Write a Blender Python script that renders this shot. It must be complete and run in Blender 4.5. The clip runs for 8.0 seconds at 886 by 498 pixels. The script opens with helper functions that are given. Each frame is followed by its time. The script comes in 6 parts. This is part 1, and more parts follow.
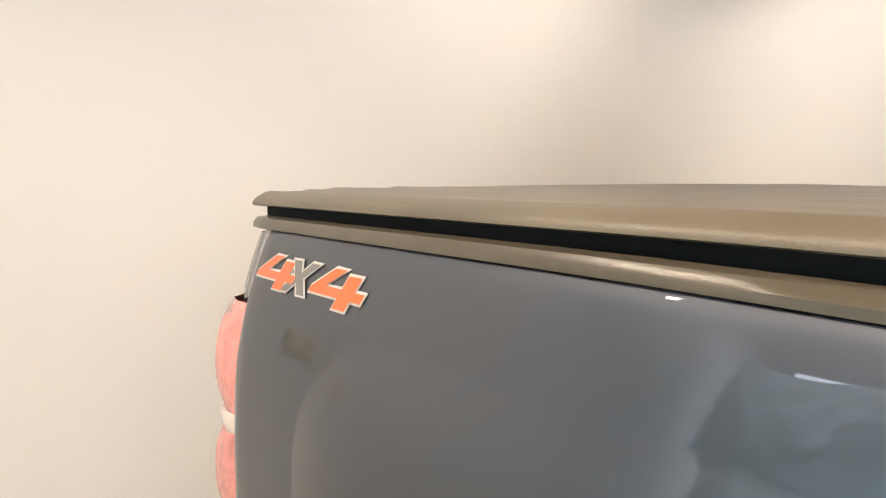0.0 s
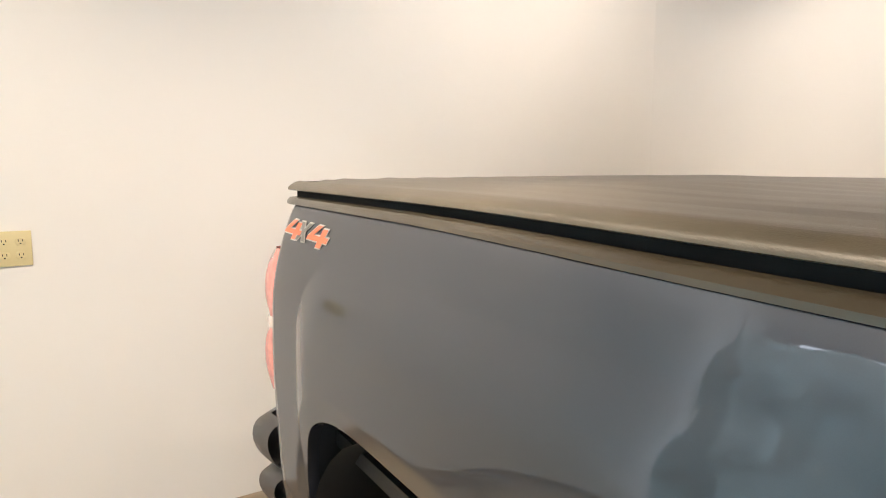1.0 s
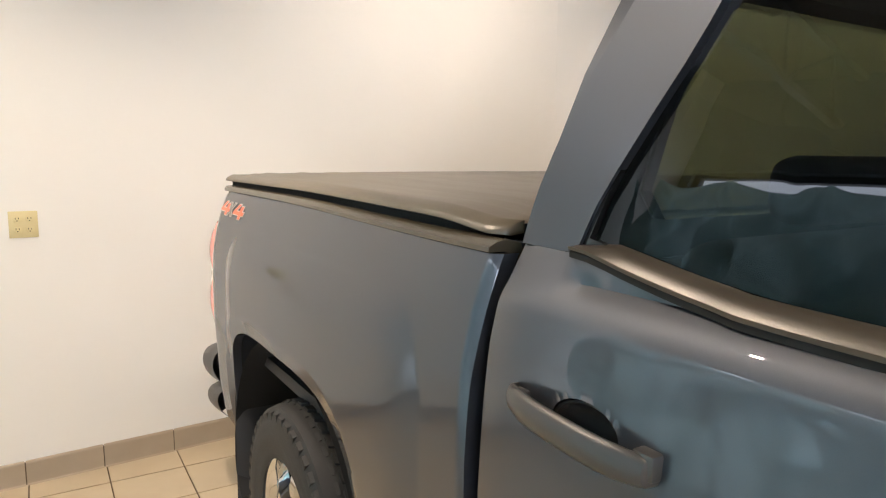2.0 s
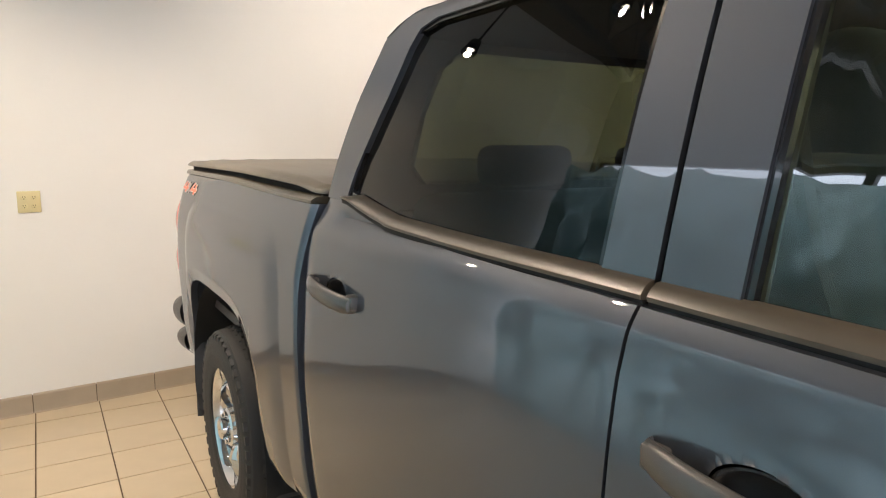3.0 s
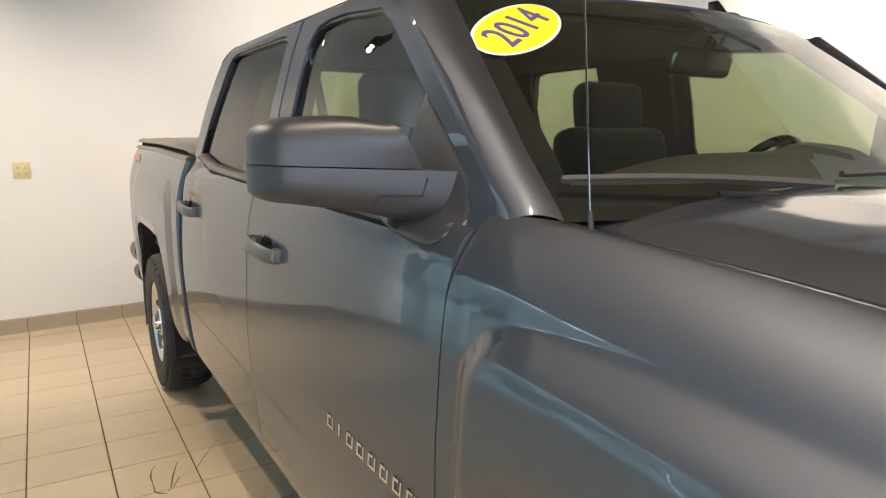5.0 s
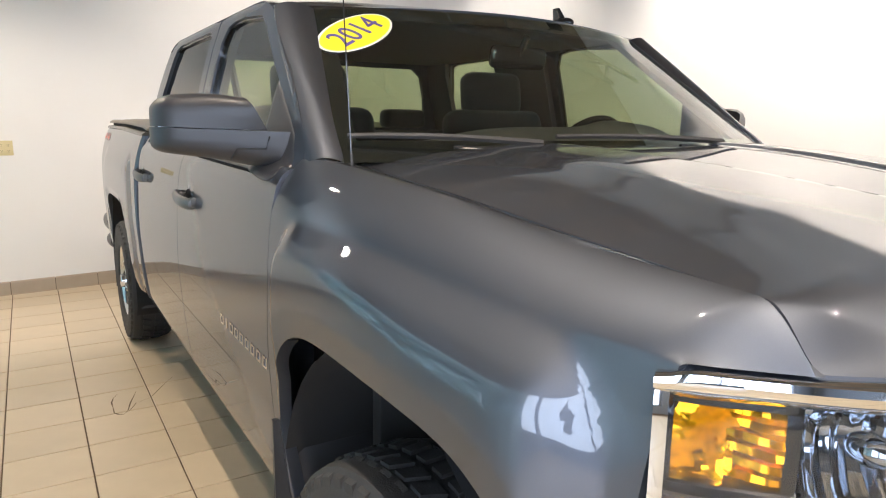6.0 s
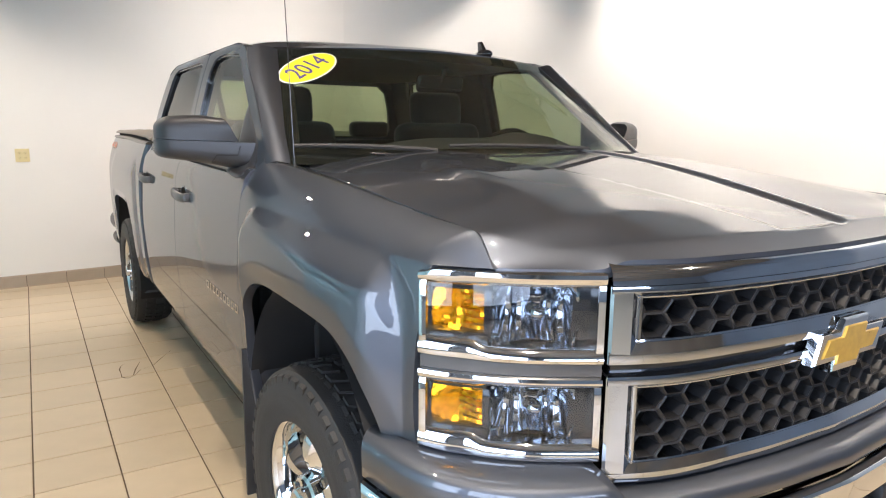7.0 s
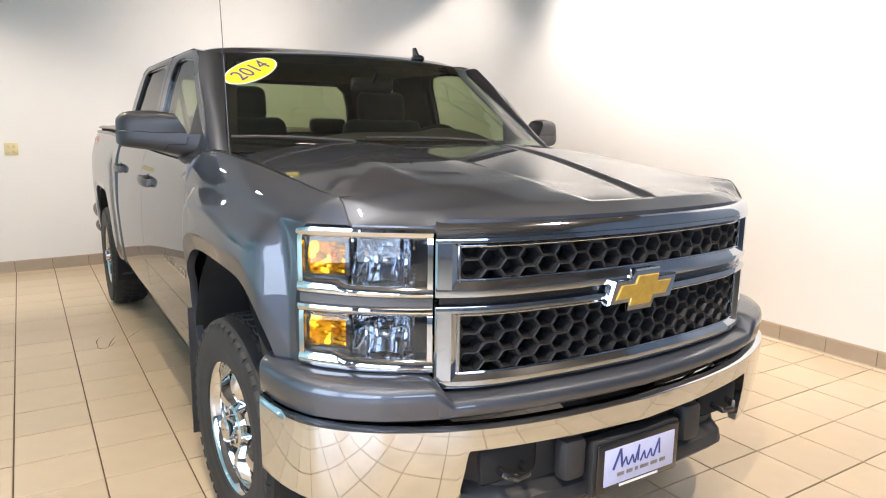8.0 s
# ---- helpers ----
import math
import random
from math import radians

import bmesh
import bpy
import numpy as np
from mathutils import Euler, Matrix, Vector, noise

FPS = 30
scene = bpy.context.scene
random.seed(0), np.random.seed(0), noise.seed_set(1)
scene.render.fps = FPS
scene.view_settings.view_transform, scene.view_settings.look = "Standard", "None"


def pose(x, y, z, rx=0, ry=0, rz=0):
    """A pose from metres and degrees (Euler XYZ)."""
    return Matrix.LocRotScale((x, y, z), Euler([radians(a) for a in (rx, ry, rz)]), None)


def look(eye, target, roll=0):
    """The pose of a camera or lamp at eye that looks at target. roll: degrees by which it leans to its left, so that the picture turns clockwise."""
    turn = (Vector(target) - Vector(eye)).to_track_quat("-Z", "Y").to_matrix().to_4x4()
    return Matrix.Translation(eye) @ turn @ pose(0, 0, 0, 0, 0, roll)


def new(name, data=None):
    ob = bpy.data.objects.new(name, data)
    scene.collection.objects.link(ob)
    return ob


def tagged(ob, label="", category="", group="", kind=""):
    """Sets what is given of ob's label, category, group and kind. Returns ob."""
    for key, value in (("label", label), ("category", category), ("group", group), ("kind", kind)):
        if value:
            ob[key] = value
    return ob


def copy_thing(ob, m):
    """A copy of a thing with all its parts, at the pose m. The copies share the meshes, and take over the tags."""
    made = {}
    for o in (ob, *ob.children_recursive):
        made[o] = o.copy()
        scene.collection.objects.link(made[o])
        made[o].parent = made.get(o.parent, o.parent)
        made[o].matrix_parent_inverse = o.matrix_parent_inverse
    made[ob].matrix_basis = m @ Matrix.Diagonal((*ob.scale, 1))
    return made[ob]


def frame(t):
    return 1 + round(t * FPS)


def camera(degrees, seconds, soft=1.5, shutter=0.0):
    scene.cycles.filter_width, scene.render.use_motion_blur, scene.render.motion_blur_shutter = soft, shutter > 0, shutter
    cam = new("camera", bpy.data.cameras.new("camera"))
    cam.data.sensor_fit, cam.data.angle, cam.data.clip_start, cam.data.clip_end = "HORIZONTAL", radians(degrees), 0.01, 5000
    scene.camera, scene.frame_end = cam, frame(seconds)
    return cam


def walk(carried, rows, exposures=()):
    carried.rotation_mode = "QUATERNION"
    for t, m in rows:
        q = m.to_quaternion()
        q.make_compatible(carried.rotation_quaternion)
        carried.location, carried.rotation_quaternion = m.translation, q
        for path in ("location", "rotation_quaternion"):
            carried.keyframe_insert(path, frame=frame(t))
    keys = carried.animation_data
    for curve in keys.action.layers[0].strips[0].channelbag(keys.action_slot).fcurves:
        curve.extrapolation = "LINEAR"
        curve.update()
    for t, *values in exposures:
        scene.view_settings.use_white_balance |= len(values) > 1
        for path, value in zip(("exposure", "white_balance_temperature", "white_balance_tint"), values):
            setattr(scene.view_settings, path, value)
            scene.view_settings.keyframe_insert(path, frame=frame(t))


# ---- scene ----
cam = camera(66.6, 8.0, soft=1.15)
PATH = [
    (0, (-1.404, 3.646, 1.485), (-0.161, 5.199, 1.275), 0.2),
    (0.5, (-1.418, 3.316, 1.485), (-0.321, 4.972, 1.26), 0.2),
    (1, (-1.504, 2.904, 1.511), (-0.508, 4.62, 1.259), 0.1),
    (1.5, (-1.559, 2.475, 1.526), (-0.541, 4.175, 1.255), 0.1),
    (2, (-1.567, 2.033, 1.533), (-0.545, 3.731, 1.264), 0.4),
    (3.5, (-1.588, 0.763, 1.532), (-0.577, 2.459, 1.214), 0.3),
    (4, (-1.619, 0.359, 1.561), (-0.612, 2.055, 1.23), 0.5),
    (4.5, (-1.543, 0.022, 1.509), (-0.535, 1.717, 1.173), 0.3),
    (5, (-1.523, -0.295, 1.51), (-0.512, 1.397, 1.167), 0.1),
    (6.3, (-1.469, -1.21, 1.46), (-0.44, 0.463, 1.085), 0.7),
    (6.5, (-1.496, -1.351, 1.456), (-0.473, 0.327, 1.083), 0.6),
    (7, (-1.59, -1.711, 1.499), (-0.561, -0.032, 1.146), 0.5),
    (7.5, (-1.548, -2.009, 1.474), (-0.513, -0.333, 1.127), 0.5),
    (8, (-1.542, -2.277, 1.483), (-0.503, -0.605, 1.129), 0.8),
]
walk(cam, [(t, look(eye, target, roll)) for t, eye, target, roll in PATH], exposures=[
    (0, 0.22, 6400, 10), (2, 0.18, 6380, 10), (3.5, 0.05, 6400, 9.5), (5, 0.15, 6250, 9), (6.5, 0.19, 5900, 9), (8, 0.18, 5900, 9)])
world = bpy.data.worlds.new("world")
scene.world = world
world.use_nodes = True
sky = world.node_tree.nodes.new("ShaderNodeTexSky")
sky.sky_type, sky.sun_disc, sky.sun_elevation, sky.sun_rotation = "NISHITA", False, radians(35), radians(200)
back = world.node_tree.nodes["Background"]
world.node_tree.links.new(sky.outputs[0], back.inputs[0])
back.inputs[1].default_value = 0.12


def lamp(name, kind, place, target, power, colour, **more):
    data = bpy.data.lights.new(name, kind)
    data.energy, data.color = power * 1.12, colour
    if kind == "SPOT":
        data.spot_size, data.spot_blend, data.shadow_soft_size = radians(more["cone"]), more.get("blend", 0.6), more.get("soft", 0.05)
    if kind == "AREA":
        data.shape, data.size, data.size_y = "RECTANGLE", more["size"], more["size_y"]
    ob = new(name, data)
    ob.matrix_world = look(place, target)
    return ob


WARM, NEUTRAL = (1.0, 0.80, 0.60), (1.0, 0.845, 0.72)
# ceiling spots: place, aim, watts, cone, colour
SPOTS = [
    ((-2.1, 5.25, 3.16), (-1.9, 4.3, 0.3), 62, 110, WARM),
    ((-1.7, 3.2, 3.6), (-1.7, 5.3, -0.9), 310, 85, NEUTRAL),
    ((0.7, 3.1, 3.6), (0.9, 5.7, 0.9), 280, 95, NEUTRAL),
    ((1.9, 4.2, 3.5), (2.9, 4.9, 1.3), 85, 110, NEUTRAL),
    ((2.2, 2.3, 3.5), (3.03, 2.3, 1.5), 240, 100, NEUTRAL),
    ((2.2, 0.9, 3.5), (3.03, 0.9, 1.2), 240, 100, NEUTRAL),
    ((2.2, -0.7, 3.5), (3.03, -0.7, 1.1), 200, 100, NEUTRAL),
    ((-2.04, 3.78, 3.2), (-1.6, 2.7, 0), 115, 125, WARM),
    ((-1.55, 0.4, 3.6), (-1.7, 0.4, 0), 168, 125, WARM),
    ((-1.55, -2.0, 3.6), (-1.45, -1.3, 0), 455, 130, WARM),
    ((1.3, -1.9, 3.6), (1.1, -0.9, 0), 260, 120, WARM),
]
for place, aim, watts, cone, colour in SPOTS:
    lamp("ceiling_spot_light", "SPOT", place, aim, watts, colour, cone=cone, blend=0.9, soft=0.025)

# ---------------------------------------------------------------- materials


def material(name, colour=(0.5, 0.5, 0.5), rough=0.5, metal=0.0, coat=0.0, spec=0.5, bump=0.0, scale=60.0, vary=0.0, vary_scale=3.0, sheen=0.0, random_tint=0.0, detail=4.0, coat_rough=0.02, coat_ior=1.5, edge=1.0):
    m = bpy.data.materials.new(name)
    m.use_nodes = True
    nt = m.node_tree
    b = nt.nodes["Principled BSDF"]
    b.inputs["Base Color"].default_value = (*colour, 1)
    b.inputs["Roughness"].default_value = rough
    b.inputs["Metallic"].default_value = metal
    b.inputs["Coat Weight"].default_value = coat
    b.inputs["Coat Roughness"].default_value = coat_rough
    b.inputs["Coat IOR"].default_value = coat_ior
    b.inputs["Specular IOR Level"].default_value = spec
    b.inputs["Specular Tint"].default_value = (edge, edge, edge, 1)
    b.inputs["Sheen Weight"].default_value = sheen
    co = nt.nodes.new("ShaderNodeTexCoord")
    if vary or random_tint:
        n = nt.nodes.new("ShaderNodeTexNoise")
        n.inputs["Scale"].default_value, n.inputs["Detail"].default_value = vary_scale, detail
        nt.links.new(co.outputs["Object"], n.inputs["Vector"])
        r = nt.nodes.new("ShaderNodeMapRange")
        r.inputs["From Min"].default_value, r.inputs["From Max"].default_value = 0.3, 0.7
        r.inputs["To Min"].default_value, r.inputs["To Max"].default_value = 1 - vary, 1 + vary
        nt.links.new(n.outputs["Fac"], r.inputs["Value"])
        out = r.outputs["Result"]
        if random_tint:
            info = nt.nodes.new("ShaderNodeObjectInfo")
            q = nt.nodes.new("ShaderNodeMapRange")
            q.inputs["To Min"].default_value, q.inputs["To Max"].default_value = 1 - random_tint, 1 + random_tint
            nt.links.new(info.outputs["Random"], q.inputs["Value"])
            mu = nt.nodes.new("ShaderNodeMath")
            mu.operation = "MULTIPLY"
            nt.links.new(out, mu.inputs[0])
            nt.links.new(q.outputs["Result"], mu.inputs[1])
            out = mu.outputs[0]
        mix = nt.nodes.new("ShaderNodeVectorMath")
        mix.operation = "SCALE"
        mix.inputs[0].default_value = colour
        nt.links.new(out, mix.inputs["Scale"])
        nt.links.new(mix.outputs[0], b.inputs["Base Color"])
        rr = nt.nodes.new("ShaderNodeMapRange")
        rr.inputs["To Min"].default_value, rr.inputs["To Max"].default_value = max(rough * 0.85, 0.0), min(rough * 1.15, 1)
        nt.links.new(n.outputs["Fac"], rr.inputs["Value"])
        nt.links.new(rr.outputs["Result"], b.inputs["Roughness"])
    if bump:
        n = nt.nodes.new("ShaderNodeTexNoise")
        n.inputs["Scale"].default_value, n.inputs["Detail"].default_value = scale, 3
        nt.links.new(co.outputs["Object"], n.inputs["Vector"])
        u = nt.nodes.new("ShaderNodeBump")
        u.inputs["Strength"].default_value, u.inputs["Distance"].default_value = bump, 0.004
        nt.links.new(n.outputs["Fac"], u.inputs["Height"])
        nt.links.new(u.outputs["Normal"], b.inputs["Normal"])
    return m


def glass(name, tint, gloss_rough=0.0, gloss=0.085):
    m = bpy.data.materials.new(name)
    m.use_nodes = True
    nt = m.node_tree
    nt.nodes.remove(nt.nodes["Principled BSDF"])
    out = nt.nodes["Material Output"]
    t = nt.nodes.new("ShaderNodeBsdfTransparent")
    t.inputs["Color"].default_value = (*tint, 1)
    g = nt.nodes.new("ShaderNodeBsdfGlossy")
    g.inputs["Roughness"].default_value = gloss_rough
    f = nt.nodes.new("ShaderNodeLayerWeight")
    f.inputs["Blend"].default_value = 0.5
    p = nt.nodes.new("ShaderNodeMath")
    p.operation = "POWER"
    p.inputs[1].default_value = 5.0
    r = nt.nodes.new("ShaderNodeMapRange")
    r.inputs["To Min"].default_value, r.inputs["To Max"].default_value = gloss, 1.0
    nt.links.new(f.outputs["Facing"], p.inputs[0])
    nt.links.new(p.outputs[0], r.inputs["Value"])
    mix = nt.nodes.new("ShaderNodeMixShader")
    nt.links.new(r.outputs["Result"], mix.inputs[0])
    nt.links.new(t.outputs[0], mix.inputs[1])
    nt.links.new(g.outputs[0], mix.inputs[2])
    nt.links.new(mix.outputs[0], out.inputs["Surface"])
    return m


def glowing(name, colour, strength):
    m = bpy.data.materials.new(name)
    m.use_nodes = True
    b = m.node_tree.nodes["Principled BSDF"]
    b.inputs["Base Color"].default_value = (*colour, 1)
    b.inputs["Emission Color"].default_value = (*colour, 1)
    b.inputs["Emission Strength"].default_value = strength
    return m


PAINT = material("metallic_paint", (0.102, 0.112, 0.135), 0.54, 1.0, coat=1.0, coat_rough=0.0, coat_ior=1.62, edge=0.2, vary=0.05, vary_scale=900, detail=1)
CHROME = material("chrome", (0.68, 0.69, 0.70), 0.045, 1.0, vary=0.03, vary_scale=8)
# chrome for the grille, its dim bluish reflections put into the colour
DIMMED_CHROME = material("dimmed_chrome", (0.52, 0.545, 0.585), 0.06, 1.0, vary=0.04, vary_scale=8)
SATIN = material("satin_aluminium", (0.45, 0.45, 0.46), 0.3, 1.0)
PLASTIC = material("black_plastic", (0.022, 0.022, 0.023), 0.5, bump=0.25, scale=900, vary=0.15, vary_scale=6)
MIRROR_SHELL = material("charcoal_plastic", (0.022, 0.022, 0.025), 0.42, vary=0.10, vary_scale=9, spec=0.5)
GREY_PLASTIC = material("dark_grey_plastic", (0.055, 0.052, 0.050), 0.36, bump=0.1, scale=700, vary=0.12, vary_scale=9, spec=0.8)
# dark plastic, warmed in its colour by the reflected cream wall
RAIL = material("rail_cap_plastic", (0.080, 0.067, 0.047), 0.24, bump=0.08, scale=700, vary=0.12, vary_scale=9, spec=0.8)
TRIM = material("belt_trim", (0.075, 0.063, 0.050), 0.32, 0.1, vary=0.1, vary_scale=12)
MESH = material("grille_plastic", (0.008, 0.008, 0.009), 0.5, bump=0.1, scale=700, vary=0.15, vary_scale=9)
GLOSS_BLACK = material("gloss_black", (0.012, 0.012, 0.013), 0.12, coat=0.5)
VOID = material("dark_liner", (0.008, 0.008, 0.008), 0.9, vary=0.3, vary_scale=9)
RUBBER = material("tyre_rubber", (0.021, 0.020, 0.019), 0.68, bump=0.3, scale=240, vary=0.25, vary_scale=7)
# black vinyl with the bright wall's tan reflection put into the colour
VINYL = material("wall_tinted_vinyl", (0.118, 0.097, 0.066), 0.34, bump=0.16, scale=420, vary=0.18, vary_scale=5, spec=0.8)
AMBER = material("amber_reflector", (0.90, 0.38, 0.0), 0.14, 0.85, coat=0.15, vary=0.3, vary_scale=90)
# lens red paled in its colour, as if washed out by strong light
RED = material("red_lens", (0.78, 0.27, 0.23), 0.16, coat=1.0, vary=0.2, vary_scale=40)
PALE = material("clear_band", (0.75, 0.62, 0.55), 0.15, coat=0.8)
BOWL = material("reflector_bowl", (0.40, 0.42, 0.45), 0.06, 1.0)
GOLD = material("gold_enamel", (0.56, 0.36, 0.06), 0.30, 0.55, coat=0.6, vary=0.1, vary_scale=50)
CLOTH = material("seat_cloth", (0.020, 0.021, 0.023), 0.9, bump=0.5, scale=500, vary=0.2, vary_scale=8, sheen=0.2)
INNER = material("cabin_plastic", (0.040, 0.040, 0.040), 0.6, bump=0.2, scale=500, vary=0.1)
HEADLINER = material("headliner", (0.14, 0.135, 0.125), 0.95, bump=0.3, scale=600, vary=0.05)
YELLOW = material("yellow_sticker", (0.90, 0.78, 0.02), 0.35, vary=0.03)
WHITE = material("white_sticker", (0.80, 0.80, 0.78), 0.4, vary=0.03)
VIOLET = material("violet_ink", (0.085, 0.060, 0.30), 0.4)
ORANGE = material("orange_decal", (0.85, 0.13, 0.03), 0.3, coat=0.6, vary=0.05)
SILVER_DECAL = material("silver_decal", (0.62, 0.60, 0.57), 0.3, 0.3)
GREY_DECAL = material("grey_decal", (0.20, 0.19, 0.18), 0.35, 0.2)
PLATE = material("plate_blue_white", (0.46, 0.48, 0.66), 0.35, vary=0.06, vary_scale=20)
NAVY = material("navy_ink", (0.03, 0.04, 0.16), 0.4)
CLEAR = glass("clear_glass", (0.68, 0.75, 0.62))
TINTED = glass("privacy_glass", (0.10, 0.105, 0.08), gloss=0.045)
SIDE_GLASS = glass("door_glass", (0.60, 0.67, 0.47), gloss=0.13)
LENS = glass("lamp_lens", (0.86, 0.88, 0.90), gloss=0.05)
WALL_PAINT = material("wall_paint", (0.80, 0.77, 0.71), 0.75, bump=0.08, scale=260, vary=0.02, vary_scale=1.2)
TILE = material("ceramic_tile", (0.50, 0.405, 0.275), 0.30, bump=0.05, scale=90, vary=0.08, vary_scale=3.5, random_tint=0.045)
BASE_TILE = material("base_tile", (0.36, 0.285, 0.20), 0.38, bump=0.05, scale=90, vary=0.08, vary_scale=4, random_tint=0.04)
GROUT = material("grout", (0.115, 0.078, 0.045), 0.9, bump=0.4, scale=200, vary=0.3, vary_scale=6)
IVORY = material("ivory_plastic", (0.66, 0.56, 0.30), 0.4, vary=0.03)
CEILING = material("dark_ceiling", (0.26, 0.212, 0.162), 0.85, vary=0.2, vary_scale=2)
STEEL = material("painted_steel", (0.20, 0.19, 0.18), 0.55, 0.2, vary=0.1)
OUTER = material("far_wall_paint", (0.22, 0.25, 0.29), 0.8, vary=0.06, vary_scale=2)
FRAME = material("window_frame_paint", (0.10, 0.10, 0.11), 0.4, 0.4)
LIT = glowing("lamp_glow", (1.0, 0.86, 0.66), 60.0)
SKYGLOW = glowing("outdoor_glow", (0.86, 0.93, 1.06), 5.3)
DRAPE = bpy.data.materials.new("drape_cloth")
DRAPE.use_nodes = True
_nt = DRAPE.node_tree
_b = _nt.nodes["Principled BSDF"]
_b.inputs["Base Color"].default_value, _b.inputs["Roughness"].default_value = (0.44, 0.57, 0.57, 1), 0.9
_t = _nt.nodes.new("ShaderNodeBsdfTranslucent")
_t.inputs["Color"].default_value = (0.46, 0.61, 0.60, 1)
_m = _nt.nodes.new("ShaderNodeMixShader")
_m.inputs[0].default_value = 0.5
_nt.links.new(_b.outputs[0], _m.inputs[1])
_nt.links.new(_t.outputs[0], _m.inputs[2])
_nt.links.new(_m.outputs[0], _nt.nodes["Material Output"].inputs["Surface"])

# ---------------------------------------------------------------- mesh helpers


def finish(name, bm, mat, parent=None, label="", smooth=40, recalc=True):
    if recalc:
        bmesh.ops.recalc_face_normals(bm, faces=bm.faces)
    me = bpy.data.meshes.new(name)
    bm.to_mesh(me)
    bm.free()
    for one in (mat if isinstance(mat, (list, tuple)) else [mat]):
        me.materials.append(one)
    if smooth:
        me.polygons.foreach_set("use_smooth", [True] * len(me.polygons))
        me.set_sharp_from_angle(angle=radians(smooth))
    ob = new(name, me)
    if parent:
        ob.parent = parent
    if label:
        ob["label"] = label
    return ob


def part(name, bm, mat, parent, label="", smooth=40, recalc=True):
    return finish(name, bm, mat, parent, label, smooth, recalc)


def empty(name, place=(0, 0, 0)):
    ob = new(name)
    ob.location = place
    return ob


def spline(xs, ys):
    """A smooth curve through a few stations."""
    xs, ys = np.array(xs, float), np.array(ys, float)
    d = np.diff(ys) / np.diff(xs)
    m = np.r_[d[0], (d[:-1] * np.diff(xs)[1:] + d[1:] * np.diff(xs)[:-1]) / (xs[2:] - xs[:-2]), d[-1]]
    flat = np.r_[False, d[:-1] * d[1:] <= 0, False]
    m[flat] = 0

    def f(v):
        v = min(max(v, xs[0]), xs[-1])
        i = min(max(int(np.searchsorted(xs, v)) - 1, 0), len(xs) - 2)
        h = xs[i + 1] - xs[i]
        t = (v - xs[i]) / h
        return float((2 * t ** 3 - 3 * t ** 2 + 1) * ys[i] + (t ** 3 - 2 * t ** 2 + t) * h * m[i] + (3 * t ** 2 - 2 * t ** 3) * ys[i + 1] + (t ** 3 - t ** 2) * h * m[i + 1])
    return f


def step(a, b, v):
    t = min(max((v - a) / (b - a), 0), 1)
    return t * t * (3 - 2 * t)


def box(bm, x0, x1, y0, y1, z0, z1, bevel=0.0, turn=None, segments=2):
    m = Matrix.Translation(((x0 + x1) / 2, (y0 + y1) / 2, (z0 + z1) / 2)) @ (turn or Matrix()) @ Matrix.Diagonal((x1 - x0, y1 - y0, z1 - z0, 1))
    vs = bmesh.ops.create_cube(bm, size=1, matrix=m)["verts"]
    if bevel:
        es = list({e for v in vs for e in v.link_edges})
        bmesh.ops.bevel(bm, geom=es, offset=bevel, segments=segments, affect="EDGES", profile=0.5)
    return bm


def grid(bm, rows, close=False):
    """Quads over rows of points of equal length."""
    vs = [[bm.verts.new(p) for p in row] for row in rows]
    for a, b in zip(vs, vs[1:]):
        n = len(a)
        for i in range(n if close else n - 1):
            j = (i + 1) % n
            if len({a[i], a[j], b[j], b[i]}) == 4:
                bm.faces.new((a[i], a[j], b[j], b[i]))
    return vs


def rim(bm, shift):
    """A turned-in edge round an open sheet."""
    es = [e for e in bm.edges if e.is_boundary]
    made = bmesh.ops.extrude_edge_only(bm, edges=es)["geom"]
    for v in (g for g in made if isinstance(g, bmesh.types.BMVert)):
        v.co += Vector(shift)


def solid(bm, thick):
    """Gives an open sheet a thickness."""
    bmesh.ops.recalc_face_normals(bm, faces=bm.faces)
    bmesh.ops.solidify(bm, geom=bm.faces[:], thickness=thick)


def tube(bm, points, radius, sides=8, taper=None):
    pts = [Vector(p) for p in points]
    rows = []
    for i, p in enumerate(pts):
        way = (pts[min(i + 1, len(pts) - 1)] - pts[max(i - 1, 0)]).normalized()
        a = way.cross(Vector((0, 0, 1)) if abs(way.z) < 0.9 else Vector((1, 0, 0))).normalized()
        b = way.cross(a)
        r = radius if taper is None else radius * (1 + (taper - 1) * i / (len(pts) - 1))
        rows.append([p + r * (a * math.cos(k * math.tau / sides) + b * math.sin(k * math.tau / sides)) for k in range(sides)])
    vs = grid(bm, rows, close=True)
    bm.faces.new(vs[0])
    bm.faces.new(vs[-1][::-1])


def lathe(bm, profile, axis_y, axis_z, sides=48, sx=-1):
    """Turns (distance from the middle along x, radius) round the wheel's axle."""
    rows = [[(sx * x, axis_y + r * math.cos(k * math.tau / sides), axis_z + r * math.sin(k * math.tau / sides)) for k in range(sides)] for x, r in profile]
    return grid(bm, rows, close=True)


